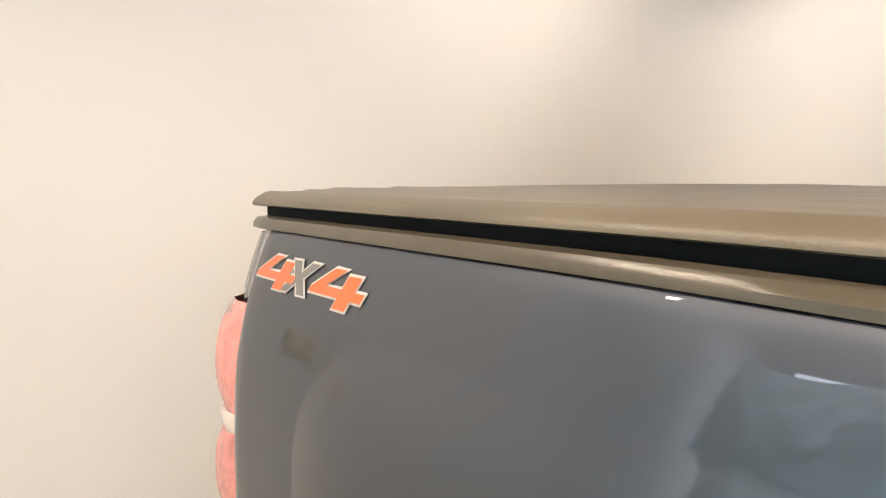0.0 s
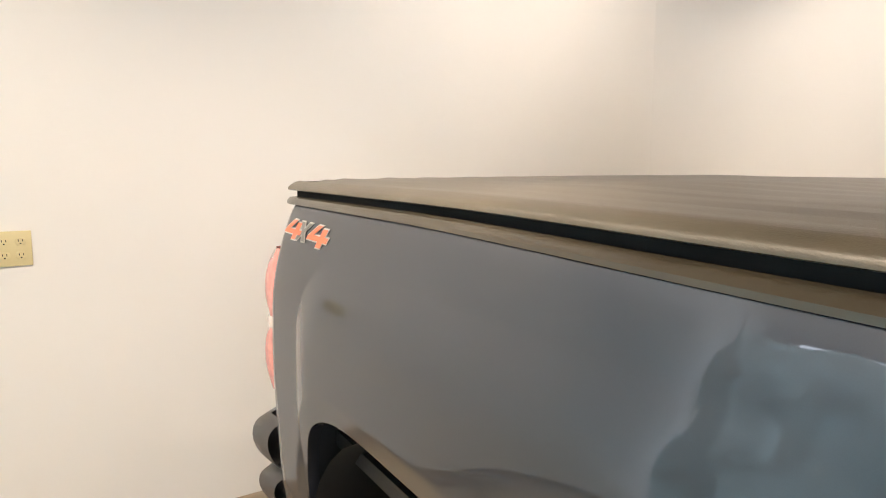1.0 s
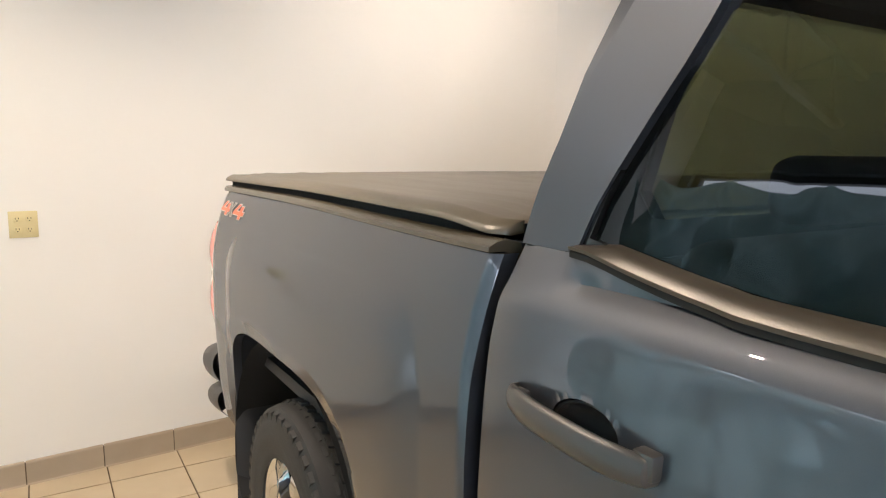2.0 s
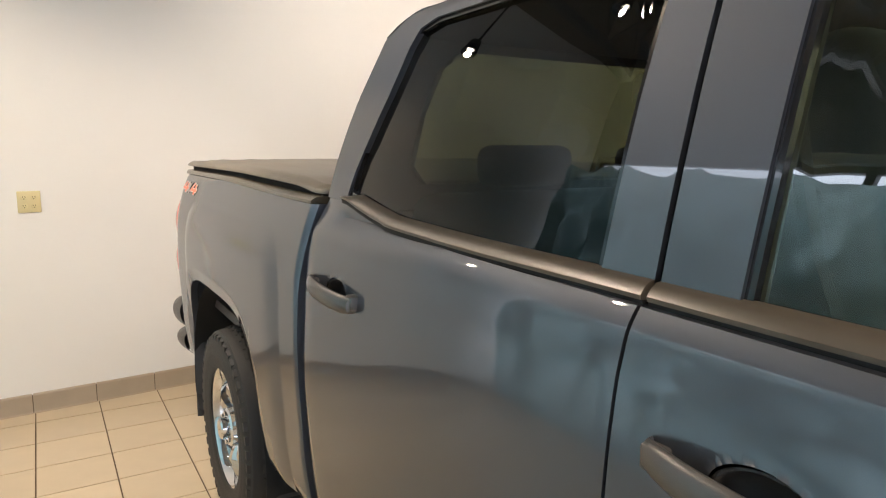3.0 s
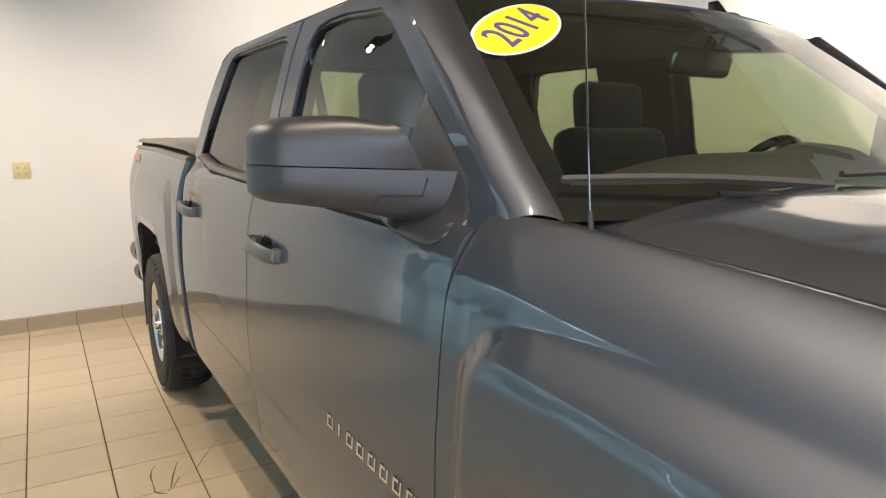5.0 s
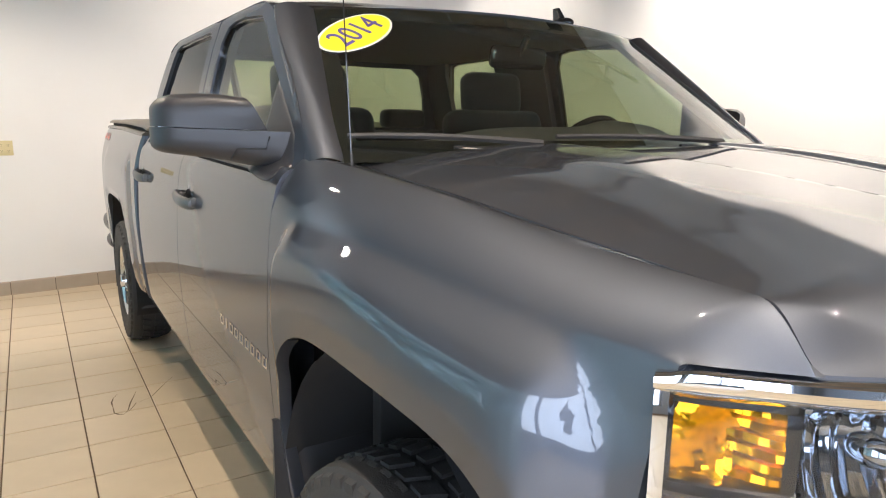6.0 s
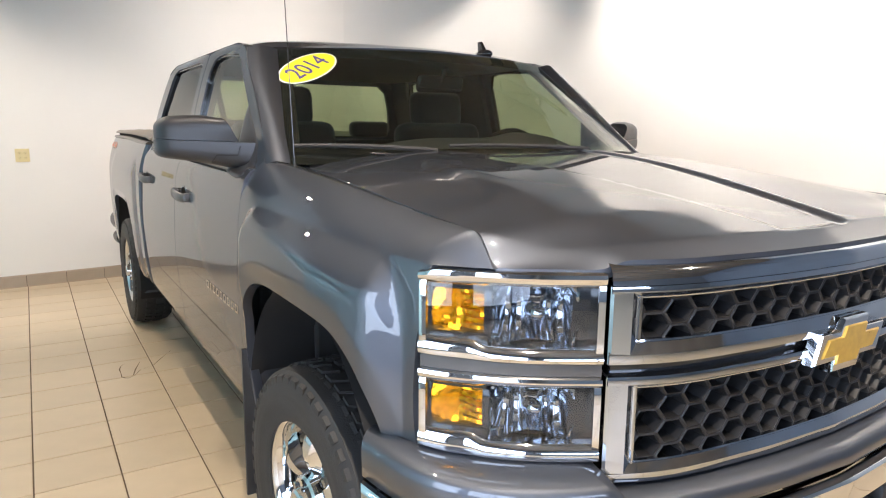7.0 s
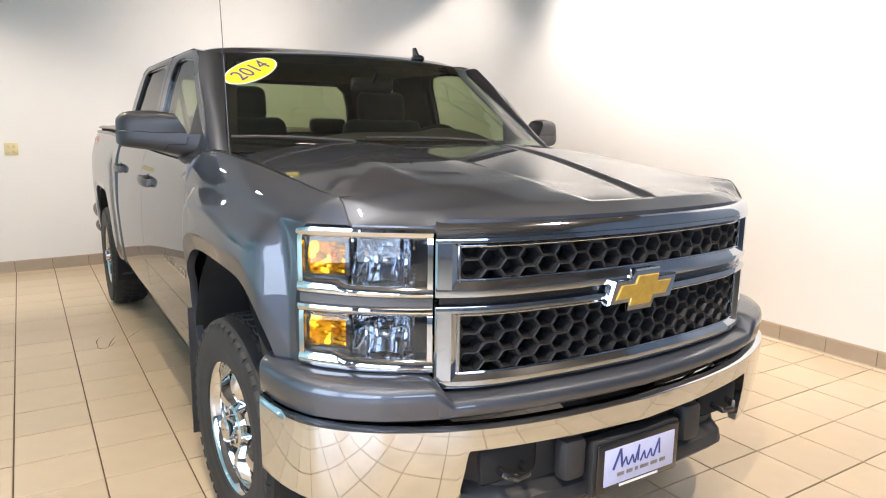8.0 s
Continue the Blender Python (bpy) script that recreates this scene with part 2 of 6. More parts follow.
def words(text, size, mat, name, parent, m, place, shear=0.0, depth=0.0008, offset=0.0, spread=1.0):
    """Lettering as a thin mesh, laid where place() takes each of its points."""
    cu = bpy.data.curves.new(name, "FONT")
    cu.body, cu.size, cu.shear, cu.extrude, cu.offset = text, size, shear, depth, offset
    cu.align_x, cu.align_y = "CENTER", "CENTER"
    cu.space_character = spread
    tmp = bpy.data.objects.new(name, cu)
    scene.collection.objects.link(tmp)
    me = bpy.data.meshes.new_from_object(tmp.evaluated_get(bpy.context.evaluated_depsgraph_get()))
    bpy.data.objects.remove(tmp)
    me.materials.clear()
    me.materials.append(mat)
    for v in me.vertices:
        v.co = place(m @ v.co)
    ob = new(name, me)
    ob.parent = parent
    return ob
# ---------------------------------------------------------------- the room
LEFT, RIGHT, FRONT, BACK, HIGH = -3.92, 3.03, -6.2, 5.62, 3.95
LEAN = radians(4.5)  # the back wall stands a little askew to the tiles


def back_y(x):
    return BACK + (x + 1.4) * math.tan(LEAN)


def wall_sheet(name, pts, z0, z1, thick, mat):
    """A straight wall between two plan points, its thickness on the far side."""
    (xa, ya), (xb, yb) = pts
    n = Vector((-(yb - ya), xb - xa, 0)).normalized() * thick
    bm = bmesh.new()
    lo = [Vector((xa, ya, z0)), Vector((xb, yb, z0)), Vector((xb, yb, z0)) + n, Vector((xa, ya, z0)) + n]
    up = [p + Vector((0, 0, z1 - z0)) for p in lo]
    grid(bm, [lo, up], close=True)
    vs = list(bm.verts)
    bm.faces.new(vs[:4][::-1])
    bm.faces.new(vs[4:])
    return tagged(finish(name, bm, mat, smooth=0), kind="structure")


wall_sheet("wall_back", [(3.3, back_y(3.3)), (-4.1, back_y(-4.1))], 0, HIGH, -0.15, WALL_PAINT)
wall_sheet("wall_right", [(RIGHT, -0.9), (RIGHT, 6.3)], 0, HIGH, -0.15, WALL_PAINT)
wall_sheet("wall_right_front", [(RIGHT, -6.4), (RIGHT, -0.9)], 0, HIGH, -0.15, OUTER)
bm = bmesh.new()
R = 1.5
grid(bm, [[(RIGHT - 0.0012 - R + R * math.sin(a), back_y(RIGHT) - 0.10 - R + R * math.cos(a), z) for a in np.linspace(-0.06, math.pi / 2, 24)] for z in (0, HIGH)])
tagged(finish("wall_corner", bm, WALL_PAINT, smooth=60), kind="structure")
bm = bmesh.new()
box(bm, -4.2, 3.3, -6.6, 6.4, -0.16, -0.006)
tagged(finish("floor", bm, GROUT, smooth=0), kind="structure")
floor = bpy.data.objects["floor"]
bm = bmesh.new()
box(bm, -4.2, 3.3, -6.6, 6.4, HIGH, HIGH + 0.12)
tagged(finish("ceiling", bm, CEILING, smooth=0), kind="structure")


def window_wall(name, along, at, a0, a1, spans, sill, head):
    """A wall with tall window openings cut through; along 'y' or 'x'."""
    bm = bmesh.new()

    def block(u0, u1, z0, z1):
        if along == "y":
            box(bm, at - 0.15, at, u0, u1, z0, z1)
        else:
            box(bm, u0, u1, at - 0.15, at, z0, z1)
    edges = [a0] + [v for s in spans for v in s] + [a1]
    for u0, u1 in zip(edges[::2], edges[1::2]):
        block(u0, u1, 0, HIGH)
    for u0, u1 in spans:
        block(u0, u1, 0, sill)
        block(u0, u1, head, HIGH)
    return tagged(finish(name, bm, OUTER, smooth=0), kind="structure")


def window(name, along, at, u0, u1, sill, head):
    ob = empty(name)
    tagged(ob, kind="structure")
    for k in range(5):
        bm = bmesh.new()
        if k < 3:
            u = (u0 + 0.03, (u0 + u1) / 2, u1 - 0.03)[k]
            a, b, c, d = u - 0.03, u + 0.03, sill, head
        else:
            a, b = u0 + 0.06, u1 - 0.06
            c, d = ((sill, sill + 0.06), (head - 0.06, head))[k - 3]
        if along == "y":
            box(bm, at - 0.10, at - 0.05, a, b, c, d, 0.004)
        else:
            box(bm, a, b, at - 0.10, at - 0.05, c, d, 0.004)
        part("window_frame", bm, FRAME, ob)
    return ob


SPANS = [(-5.5, -2.35), (-2.15, 1.0), (1.2, 5.3)]
window_wall("wall_left", "y", LEFT, -6.4, back_y(LEFT), SPANS, 0.35, 2.98)
for k, (a, b) in enumerate(SPANS):
    window("window_%d" % (k + 1), "y", LEFT, a, b, 0.35, 2.98)
window_wall("wall_front", "x", FRONT, -3.92, 3.03, [(-3.6, -0.1)], 1.30, 2.50)
window("window_4", "x", FRONT, -3.6, -0.1, 1.30, 2.50)
for name, pts in (("backdrop_left", [(-5.2, -8), (-5.2, 6.5)]), ("backdrop_front", [(-6.2, -7.6), (4, -7.6)])):
    bm = bmesh.new()
    (xa, ya), (xb, yb) = pts
    bm.faces.new([bm.verts.new(p) for p in ((xa, ya, -0.5), (xb, yb, -0.5), (xb, yb, 5), (xa, ya, 5))])
    tagged(finish(name, bm, SKYGLOW, smooth=0), kind="structure")


# ceiling joists and braces, left open and dark
def truss(y):
    ob = empty("roof_truss", (0, y, 0))
    for z, h in ((3.38, 0.05), (3.86, 0.06)):
        bm = bmesh.new()
        box(bm, LEFT, RIGHT, -0.03, 0.03, z, z + h)
        part("chord", bm, STEEL, ob)
    bm = bmesh.new()
    x = LEFT + 0.1
    up = True
    while x < RIGHT - 0.4:
        tube(bm, [(x, 0, 3.42 if up else 3.87), (x + 0.32, 0, 3.87 if up else 3.42)], 0.014, 6)
        x, up = x + 0.32, not up
    part("web", bm, STEEL, ob)
    return tagged(ob, "grey steel roof truss with zigzag web under dark ceiling", "roof truss", "roof trusses")


first = truss(-5.2)
for k in range(1, 9):
    copy_thing(first, Matrix.Translation((0, -5.2 + 1.2 * k, 0)))


# spot lamps under the trusses
def spot_lamp(place, aim):
    ob = empty("ceiling_lamp", place)
    way = (Vector(aim) - Vector(place)).normalized()
    q = way.to_track_quat("-Z", "Y").to_matrix().to_4x4()
    bm = bmesh.new()
    sides = 20
    rows = [[q @ Vector((r * math.cos(k * math.tau / sides), r * math.sin(k * math.tau / sides), z)) for k in range(sides)]
            for r, z in ((0.02, 0.17), (0.045, 0.16), (0.05, 0.10), (0.062, 0.03), (0.062, 0.022), (0.050, 0.03), (0.030, 0.06))]
    grid(bm, rows, close=True)
    part("housing", bm, GLOSS_BLACK, ob)
    bm = bmesh.new()
    rows = [[q @ Vector((r * math.cos(k * math.tau / sides), r * math.sin(k * math.tau / sides), z)) for k in range(sides)] for r, z in ((0.027, 0.058), (0.018, 0.054), (0.004, 0.052))]
    grid(bm, rows, close=True)
    part("bulb", bm, LIT, ob, "glowing warm bulb face")
    bm = bmesh.new()
    tube(bm, [(0, 0, 0.12), (0, 0, HIGH - place[2])], 0.009, 6)
    part("stem", bm, GLOSS_BLACK, ob)
    return tagged(ob, "black ceiling spot lamp with glowing warm bulb", "lamp", "ceiling spot lamps")


for place, aim, *_ in SPOTS:
    spot_lamp(place, aim)


# white cloth hung before the windows
def drape(y0, count, x, seed):
    """A cloth pinned at even steps along its top, with folds that fan out from each pin."""
    rnd = random.Random(seed)
    pitch = 0.61
    y1 = y0 + count * pitch
    pins = [(y0 + pitch * k, rnd.uniform(0, math.tau), rnd.uniform(11, 16)) for k in range(count + 1)]
    n, rows = int((y1 - y0) * 70), []
    for j in range(41):
        v = (j / 40) ** 1.25
        row = []
        for i in range(n + 1):
            y = y0 + (y1 - y0) * i / n
            u = ((y - y0) / pitch) % 1
            top = 2.735 - 0.085 * math.sin(math.pi * u) ** 0.9
            z = top * (1 - v) + 0.03 * v
            fold = 0.0
            for p, phase, many in pins:
                dy, dz = y - p, 2.76 - z
                r = math.hypot(dy, dz)
                if abs(dy) < 1.4:
                    a = math.atan2(dy, dz)
                    fold += 0.048 * min(r / 0.5, 1.3) * math.cos(many * a + phase) * math.exp(-(dy / 0.55) ** 2)
            fold += 0.025 * v * math.sin(y * 8.5 + seed) + 0.010 * math.sin(y * 23 + 2 * seed + v * 3)
            row.append((x + fold, y, z))
        rows.append(row)
    bm = bmesh.new()
    grid(bm, rows)
    # loose strips added behind the cloth, darkening it in bands like folds
    for p, phase, many in pins:
        for k in range(14):
            a = rnd.uniform(-0.95, 0.95)
            w, long = rnd.uniform(0.010, 0.045), rnd.uniform(1.2, 2.6)
            side = [(p + math.sin(a + d) * r, 2.70 - math.cos(a + d) * r) for r in (0.06, long * 0.5, long) for d in (-w, w)]
            vs = [bm.verts.new((x - 0.10 - 0.003 * k, min(max(y, y0), y1), max(z, 0.05))) for y, z in side]
            bm.faces.new((vs[0], vs[1], vs[3], vs[2]))
            bm.faces.new((vs[2], vs[3], vs[5], vs[4]))
            if k % 2:
                tw = [bm.verts.new(v.co + Vector((-0.08, 0, 0))) for v in vs]
                bm.faces.new((tw[0], tw[1], tw[3], tw[2]))
                bm.faces.new((tw[2], tw[3], tw[5], tw[4]))
    ob = finish("drape", bm, DRAPE, smooth=80)
    return tagged(ob, "pale blue-grey translucent cloth drape with pinned scalloped top edge", "drape", "window drapes")


drape(-0.81, 4, -3.56, 2)
drape(1.63, 6, -3.58, 3)


# wall outlet
def outlet_box(x, z):
    ob = empty("wall_outlet", (x, back_y(x), z))
    ob.rotation_euler = (0, 0, LEAN)
    bm = bmesh.new()
    box(bm, -0.057, 0.057, -0.007, 0, -0.060, 0.060, 0.003)
    part("cover_plate", bm, IVORY, ob)
    for dx in (-0.024, 0.024):
        for dz in (-0.024, 0.024):
            bm = bmesh.new()
            sides = 20
            rows = [[(dx + r * 0.017 * math.cos(k * math.tau / sides), y, dz + max(-0.0135, min(0.0135, r * 0.017 * math.sin(k * math.tau / sides)))) for k in range(sides)] for r, y in ((1, -0.006), (1, -0.0092), (0.93, -0.0098), (0.02, -0.0098))]
            grid(bm, rows, close=True)
            sock = part("socket", bm, IVORY, ob)
            for sx in (-0.006, 0.006):
                bm = bmesh.new()
                box(bm, dx + sx - 0.0012, dx + sx + 0.0012, -0.0108, -0.0096, dz, dz + 0.008)
                part("slot", bm, VOID, sock)
            bm = bmesh.new()
            box(bm, dx - 0.0025, dx + 0.0025, -0.0108, -0.0096, dz - 0.009, dz - 0.0045, 0.001)
            part("ground_hole", bm, VOID, sock)
    return tagged(ob, "ivory plastic four-socket outlet plate on cream wall", "outlet")


outlet_box(-1.628, 1.221)

# ---------------------------------------------------------------- floor tiles
TX, TY, GAP = 0.3315, 0.3138, 0.0068
X0, Y0 = -1.685, 0.713
TRUCK = empty("pickup_truck", (0.015, 0, 0))
tagged(TRUCK, "blue-grey metallic crew cab pickup truck with chrome grille", "truck")
# ---------------------------------------------------------------- the pickup truck: shape of its sides
AX_F, AX_R, AX_Z = 0.075, 3.86, 0.405
CAB_SIDE = spline([0.42, 0.47, 0.52, 0.58, 0.66, 0.80, 0.93, 1.08, 1.20, 1.28, 1.325, 1.345, 1.36], [0.93, 0.972, 0.990, 0.999, 1.007, 1.018, 1.023, 1.018, 1.009, 0.996, 0.981, 0.966, 0.945])
BED_SIDE = spline([0.42, 0.50, 0.60, 0.80, 0.95, 1.07, 1.20, 1.25, 1.30, 1.35, 1.375, 1.39, 1.397, 1.404, 1.41], [0.94, 0.985, 1.005, 1.020, 1.026, 1.025, 1.016, 1.006, 0.993, 0.976, 0.966, 0.959, 0.954, 0.944, 0.93])
GREEN = spline([1.33, 1.36, 1.50, 1.65, 1.80, 1.84, 1.87], [0.948, 0.942, 0.912, 0.874, 0.826, 0.808, 0.775])
INSET = spline([-0.535, -0.30, 0.0, 0.25, 0.42, 0.54, 0.60], [0.078, 0.056, 0.030, 0.014, 0.004, 0.0, 0.0])
FLARE_X = spline([-0.535, -0.50, -0.45, -0.38, -0.25, -0.10, 0.60], [-0.066, -0.036, -0.010, 0.012, 0.024, 0.031, 0.031])
EDGE = spline([-0.72, -0.67, -0.62, -0.55, -0.47, -0.31, 0.0, 0.34, 0.60], [1.205, 1.230, 1.280, 1.291, 1.298, 1.311, 1.336, 1.355, 1.372])
SEAM_X = spline([-0.70, -0.62, -0.30, 0.0, 0.50], [0.820, 0.838, 0.838, 0.830, 0.806])

PLAN = spline([0, 0.30, 0.58, 0.70, 0.82, 0.88, 0.925, 0.945, 0.97], [-0.885, -0.866, -0.812, -0.752, -0.668, -0.606, -0.552, -0.520, -0.46])


def squircle(y, z, yc, zc, a, b, n):
    return (abs((y - yc) / a) ** n + abs((z - zc) / b) ** n) ** (1 / n)


def arch(y, yc, a, b, n=4.2):
    """Height of a wheel opening over the axle, or None beside it."""
    u = abs((y - yc) / a)
    return None if u >= 1 else AX_Z + b * (1 - u ** n) ** (1 / n)


F_ARCH, R_ARCH = (0.030, 0.508, 0.632), (3.895, 0.575, 0.562)


def flare(y, z):
    """The squared swelling over the front wheel: a foot that fades forwards, a round crest and a folded-in lip."""
    foot = 1.222 + 0.030 * step(-0.50, 0.30, y) - 0.075 * step(-0.38, -0.53, y) ** 1.5
    r, ramp = 0.13, 0.105 - 0.030 * step(-0.30, 0.25, y)
    inside = r - math.hypot(max(r - (0.537 - y), 0), max(r - (foot - z), 0))
    up = math.sin(min(max(inside / ramp, 0), 1) * math.pi / 2) ** 1.2
    front = math.sin(min(max((y + 0.535) / 0.14, 0), 1) * math.pi / 2)
    s = squircle(y, z, F_ARCH[0], AX_Z, F_ARCH[1], F_ARCH[2], 4.2)
    fold = 0.013 * (1 - min(max((s - 1.0) / 0.095, 0), 1))
    return (FLARE_X(y) + INSET(y)) * up * front - fold * step(0.535, 0.50, y)


def fender_side(y, z):
    return CAB_SIDE(z) - INSET(y) + flare(y, z)


def door_side(y, z):
    return CAB_SIDE(z)


def bed_side(y, z):
    """Upper body, with a squared swelling over the rear wheel that starts at a crisp foot line."""
    s = squircle(y, z, R_ARCH[0], AX_Z, R_ARCH[1], R_ARCH[2], 4.2)
    qy, qz = abs(y - 3.755) - 0.715 + 0.20, z - 1.290 + 0.20
    inside = 0.20 - (math.hypot(max(qy, 0), max(qz, 0)) + min(max(qy, qz), 0))
    lift = math.sin(min(max(inside / 0.13, 0), 1) * math.pi / 2)
    fold = 0.012 * (1 - min(max((s - 1.0) / 0.09, 0), 1))
    return BED_SIDE(z) + 0.014 * lift - fold - 0.035 * step(4.60, 4.82, y) ** 2


def panel(name, ys, bounds, side, sx, mat=None, n=28, skirt=0.02, parent=None, label=""):
    """A body panel: columns along y between a lower and an upper edge, on the side's surface."""
    rows = []
    for y in ys:
        lo, hi = bounds(y)
        row = []
        for k in range(n + 1):
            z = lo + (hi - lo) * k / n
            row.append((sx * side(y, z), y, z))
        rows.append(row)
    bm = bmesh.new()
    grid(bm, rows)
    if skirt:
        rim(bm, (-sx * skirt, 0, 0))
    return part(name, bm, mat or PAINT, parent or TRUCK, label, smooth=35)


def span(a, b, n, dense=()):
    """Stations from a to b, with more of them inside the dense stretches."""
    v = list(np.linspace(a, b, n))
    for c, d, k in dense:
        v += list(np.linspace(c, d, k))
    v = sorted(v)
    out = [v[0]]
    for q in v[1:]:
        if q - out[-1] > 0.0006:
            out.append(q)
    return out


REAR_CUT = spline([0.42, 0.55, 0.73, 0.96, 1.19, 1.28, 1.36, 1.40, 1.85], [2.845, 2.858, 2.864, 2.866, 2.866, 2.866, 2.868, 2.868, 2.85])
BELT = spline([0.55, 1.2, 1.75, 2.3, 2.5, 2.62, 2.72, 2.8], [1.332, 1.338, 1.346, 1.356, 1.366, 1.384, 1.402, 1.405])


def clean_hollow(ob, yc, zc):
    """Draws the vertices near the rim of a hollow onto its oval."""
    for v in ob.data.vertices:
        d = math.hypot((v.co.y - yc) / 0.060, (v.co.z - zc) / 0.034)
        if 0.872 <= d < 1.14:
            v.co.y, v.co.z = yc + (v.co.y - yc) / d, zc + (v.co.z - zc) / d
    bm = bmesh.new()
    bm.from_mesh(ob.data)
    inner = []
    for f in bm.faces:
        c = f.calc_center_median()
        if math.hypot((c.y - yc) / 0.060, (c.z - zc) / 0.034) < 0.985:
            inner.append(f)
    bmesh.ops.delete(bm, geom=inner, context="FACES")
    bm.to_mesh(ob.data)
    bm.free()


# crest of the front fender beside the hood
CREST_X = spline([-0.60, -0.30, 0.0, 0.11, 0.26, 0.35, 0.45, 0.60], [0.846, 0.856, 0.876, 0.884, 0.895, 0.902, 0.911, 0.918])
CREST_Z = spline([-0.60, -0.30, 0.0, 0.11, 0.26, 0.35, 0.45, 0.60], [1.286, 1.312, 1.345, 1.356, 1.369, 1.376, 1.382, 1.385])

for sx in (-1, 1):
    near = sx < 0
    # front fender: over the top, down the flank to the wheel opening
    ys = span(-0.535, 0.5905, 50, ((-0.535, -0.38, 24), (0.44, 0.56, 24)))
    rows = []
    for y in ys:
        ahead = min(max((-0.36 - y) / 0.175, 0), 1)

        def laid(x, z):
            yy = y if y > -0.36 else -0.36 + ahead * (PLAN(min(x, 0.952)) + 0.004 + 0.36)
            return (sx * x, yy, z)
        a = arch(y, *F_ARCH)
        low = a if a else (0.47 if y > 0 else 0.826)
        if y < 0:
            low = max(low, 0.826)
        x_in = SEAM_X(y)
        for _ in range(3):
            x_in = SEAM_X(laid(x_in, 0)[1])
        h = EDGE(laid(x_in, 0)[1])
        foot = 1.222 + 0.030 * step(-0.50, 0.30, y)
        xc, zc = CREST_X(y), CREST_Z(y)
        nose = min(max((-0.495 - y) / 0.04, 0), 1) ** 1.6
        xb = CAB_SIDE(foot) - INSET(y)
        back = step(0.30, 0.58, y)
        mx, mz = xb - 0.007 - 0.012 * (1 - back), zc - 0.030 - 0.012 * back
        mx, mz = mx + 0.45 * ((xc + xb) / 2 - mx), mz + 0.45 * ((zc + foot) / 2 - mz)

        # towards the lamps the foot fades into one full round flank
        soft, deep = 0.20 * (1 - step(-0.22, 0.26, y)), foot - 0.24
        wide = fender_side(y, deep)

        def full(x, z):
            if z <= deep or z >= zc - 0.004:
                return x
            a, b, c = zc - 0.004 - 2 * (zc - 0.060) + deep, 2 * (zc - 0.060 - zc + 0.004), zc - 0.004 - z
            u = (-b - math.sqrt(b * b - 4 * a * c)) / (2 * a) if abs(a) > 1e-6 else -c / b
            return x + soft * ((1 - u) ** 2 * xc + 2 * u * (1 - u) * (wide - 0.006) + u * u * wide - x)

        def over(x, z):
            return laid(x, z + (1.2255 - z) * nose if z > 1.2255 else z)
        row = [over(x_in, h), over(x_in + 0.35 * (xc - x_in), h + 0.5 * (zc - h)), over(xc - 0.010, zc - 0.001)]
        for k in range(15):
            u = k / 14
            x = (1 - u) ** 2 * xc + 2 * u * (1 - u) * mx + u * u * xb
            z = (1 - u) ** 2 * (zc - 0.004) + 2 * u * (1 - u) * mz + u * u * foot
            row.append(over(full(x, z), z))
        zs = [foot - 0.070 * (k / 10) for k in range(1, 11)]
        zs += [zs[-1] + (low + 0.075 - zs[-1]) * k / 14 for k in range(1, 15)]
        zs += [low + 0.075 * (1 - k / 8) for k in range(1, 9)]
        for z in zs:
            row.append(laid(full(fender_side(y, z), z), z))
        rows.append(row)
    bm = bmesh.new()
    grid(bm, rows)
    rim(bm, (-sx * 0.03, 0, -0.004))
    part("front_fender", bm, PAINT, TRUCK, smooth=35)
    # wheel house liners
    for yc, a, b in ((F_ARCH[0], 0.552, 0.655), (R_ARCH[0], 0.60, 0.585)):
        bm = bmesh.new()
        rows = []
        for x in (1.005, 0.80, 0.56):
            rows.append([(sx * x, yc + a * math.cos(t), AX_Z + b * math.sin(t) if math.sin(t) > 0 else AX_Z + 0.25 * math.sin(t)) for t in np.linspace(-0.5, math.pi + 0.5, 26)])
        grid(bm, rows)
        vs = [bm.verts.new((sx * 0.56, yc + a * math.cos(t), AX_Z + (b * math.sin(t) if math.sin(t) > 0 else 0.25 * math.sin(t)))) for t in np.linspace(-0.5, math.pi + 0.5, 26)]
        bm.faces.new(vs)
        part("wheel_liner", bm, VOID, TRUCK, "matt black wheel house liner")
    # doors below the belt
    front_ys = span(0.594, 1.745, 40, ((1.45, 1.64, 46),))
    panel("front_door", front_ys, lambda y: (0.515, BELT(y) - 0.004 + 0.028 * step(0.69, 0.65, y)), door_side, sx, n=124)
    fd = bpy.data.objects[[o.name for o in TRUCK.children if o.name.startswith("front_door")][-1]]
    clean_hollow(fd, 1.546, 1.190)
    # rear door with its curved trailing edge
    bm = bmesh.new()
    zs = list(np.linspace(0.515, 1.10, 22)) + list(np.linspace(1.115, 1.265, 20)) + list(np.linspace(1.28, 1.412, 14))
    rows = []
    us = span(0, 1, 30, ((0.70, 0.90, 44),))
    for u in us:
        row = []
        for z in zs:
            y = 1.751 + u * (REAR_CUT(z) - 1.751)
            zz = min(z, BELT(y) - 0.004)
            x = CAB_SIDE(zz) if zz <= 1.340 else max(CAB_SIDE(min(zz, 1.36)), GREEN(zz) + 0.002)
            high = step(2.68, 2.78, y) * step(1.335, 1.35, zz)
            x = x * (1 - high) + (0.970 + (GREEN(1.40) + 0.001 - 0.970) * min(max((zz - 1.34) / 0.06, 0), 1)) * high
            roll = step(2.80, 2.866, y)
            row.append((sx * (x - 0.008 * roll ** 2), y, zz))
        rows.append(row)
    grid(bm, rows)
    bmesh.ops.remove_doubles(bm, verts=bm.verts, dist=0.0002)
    rim(bm, (-sx * 0.02, 0, 0))
    rd = part("rear_door", bm, PAINT, TRUCK, smooth=35)
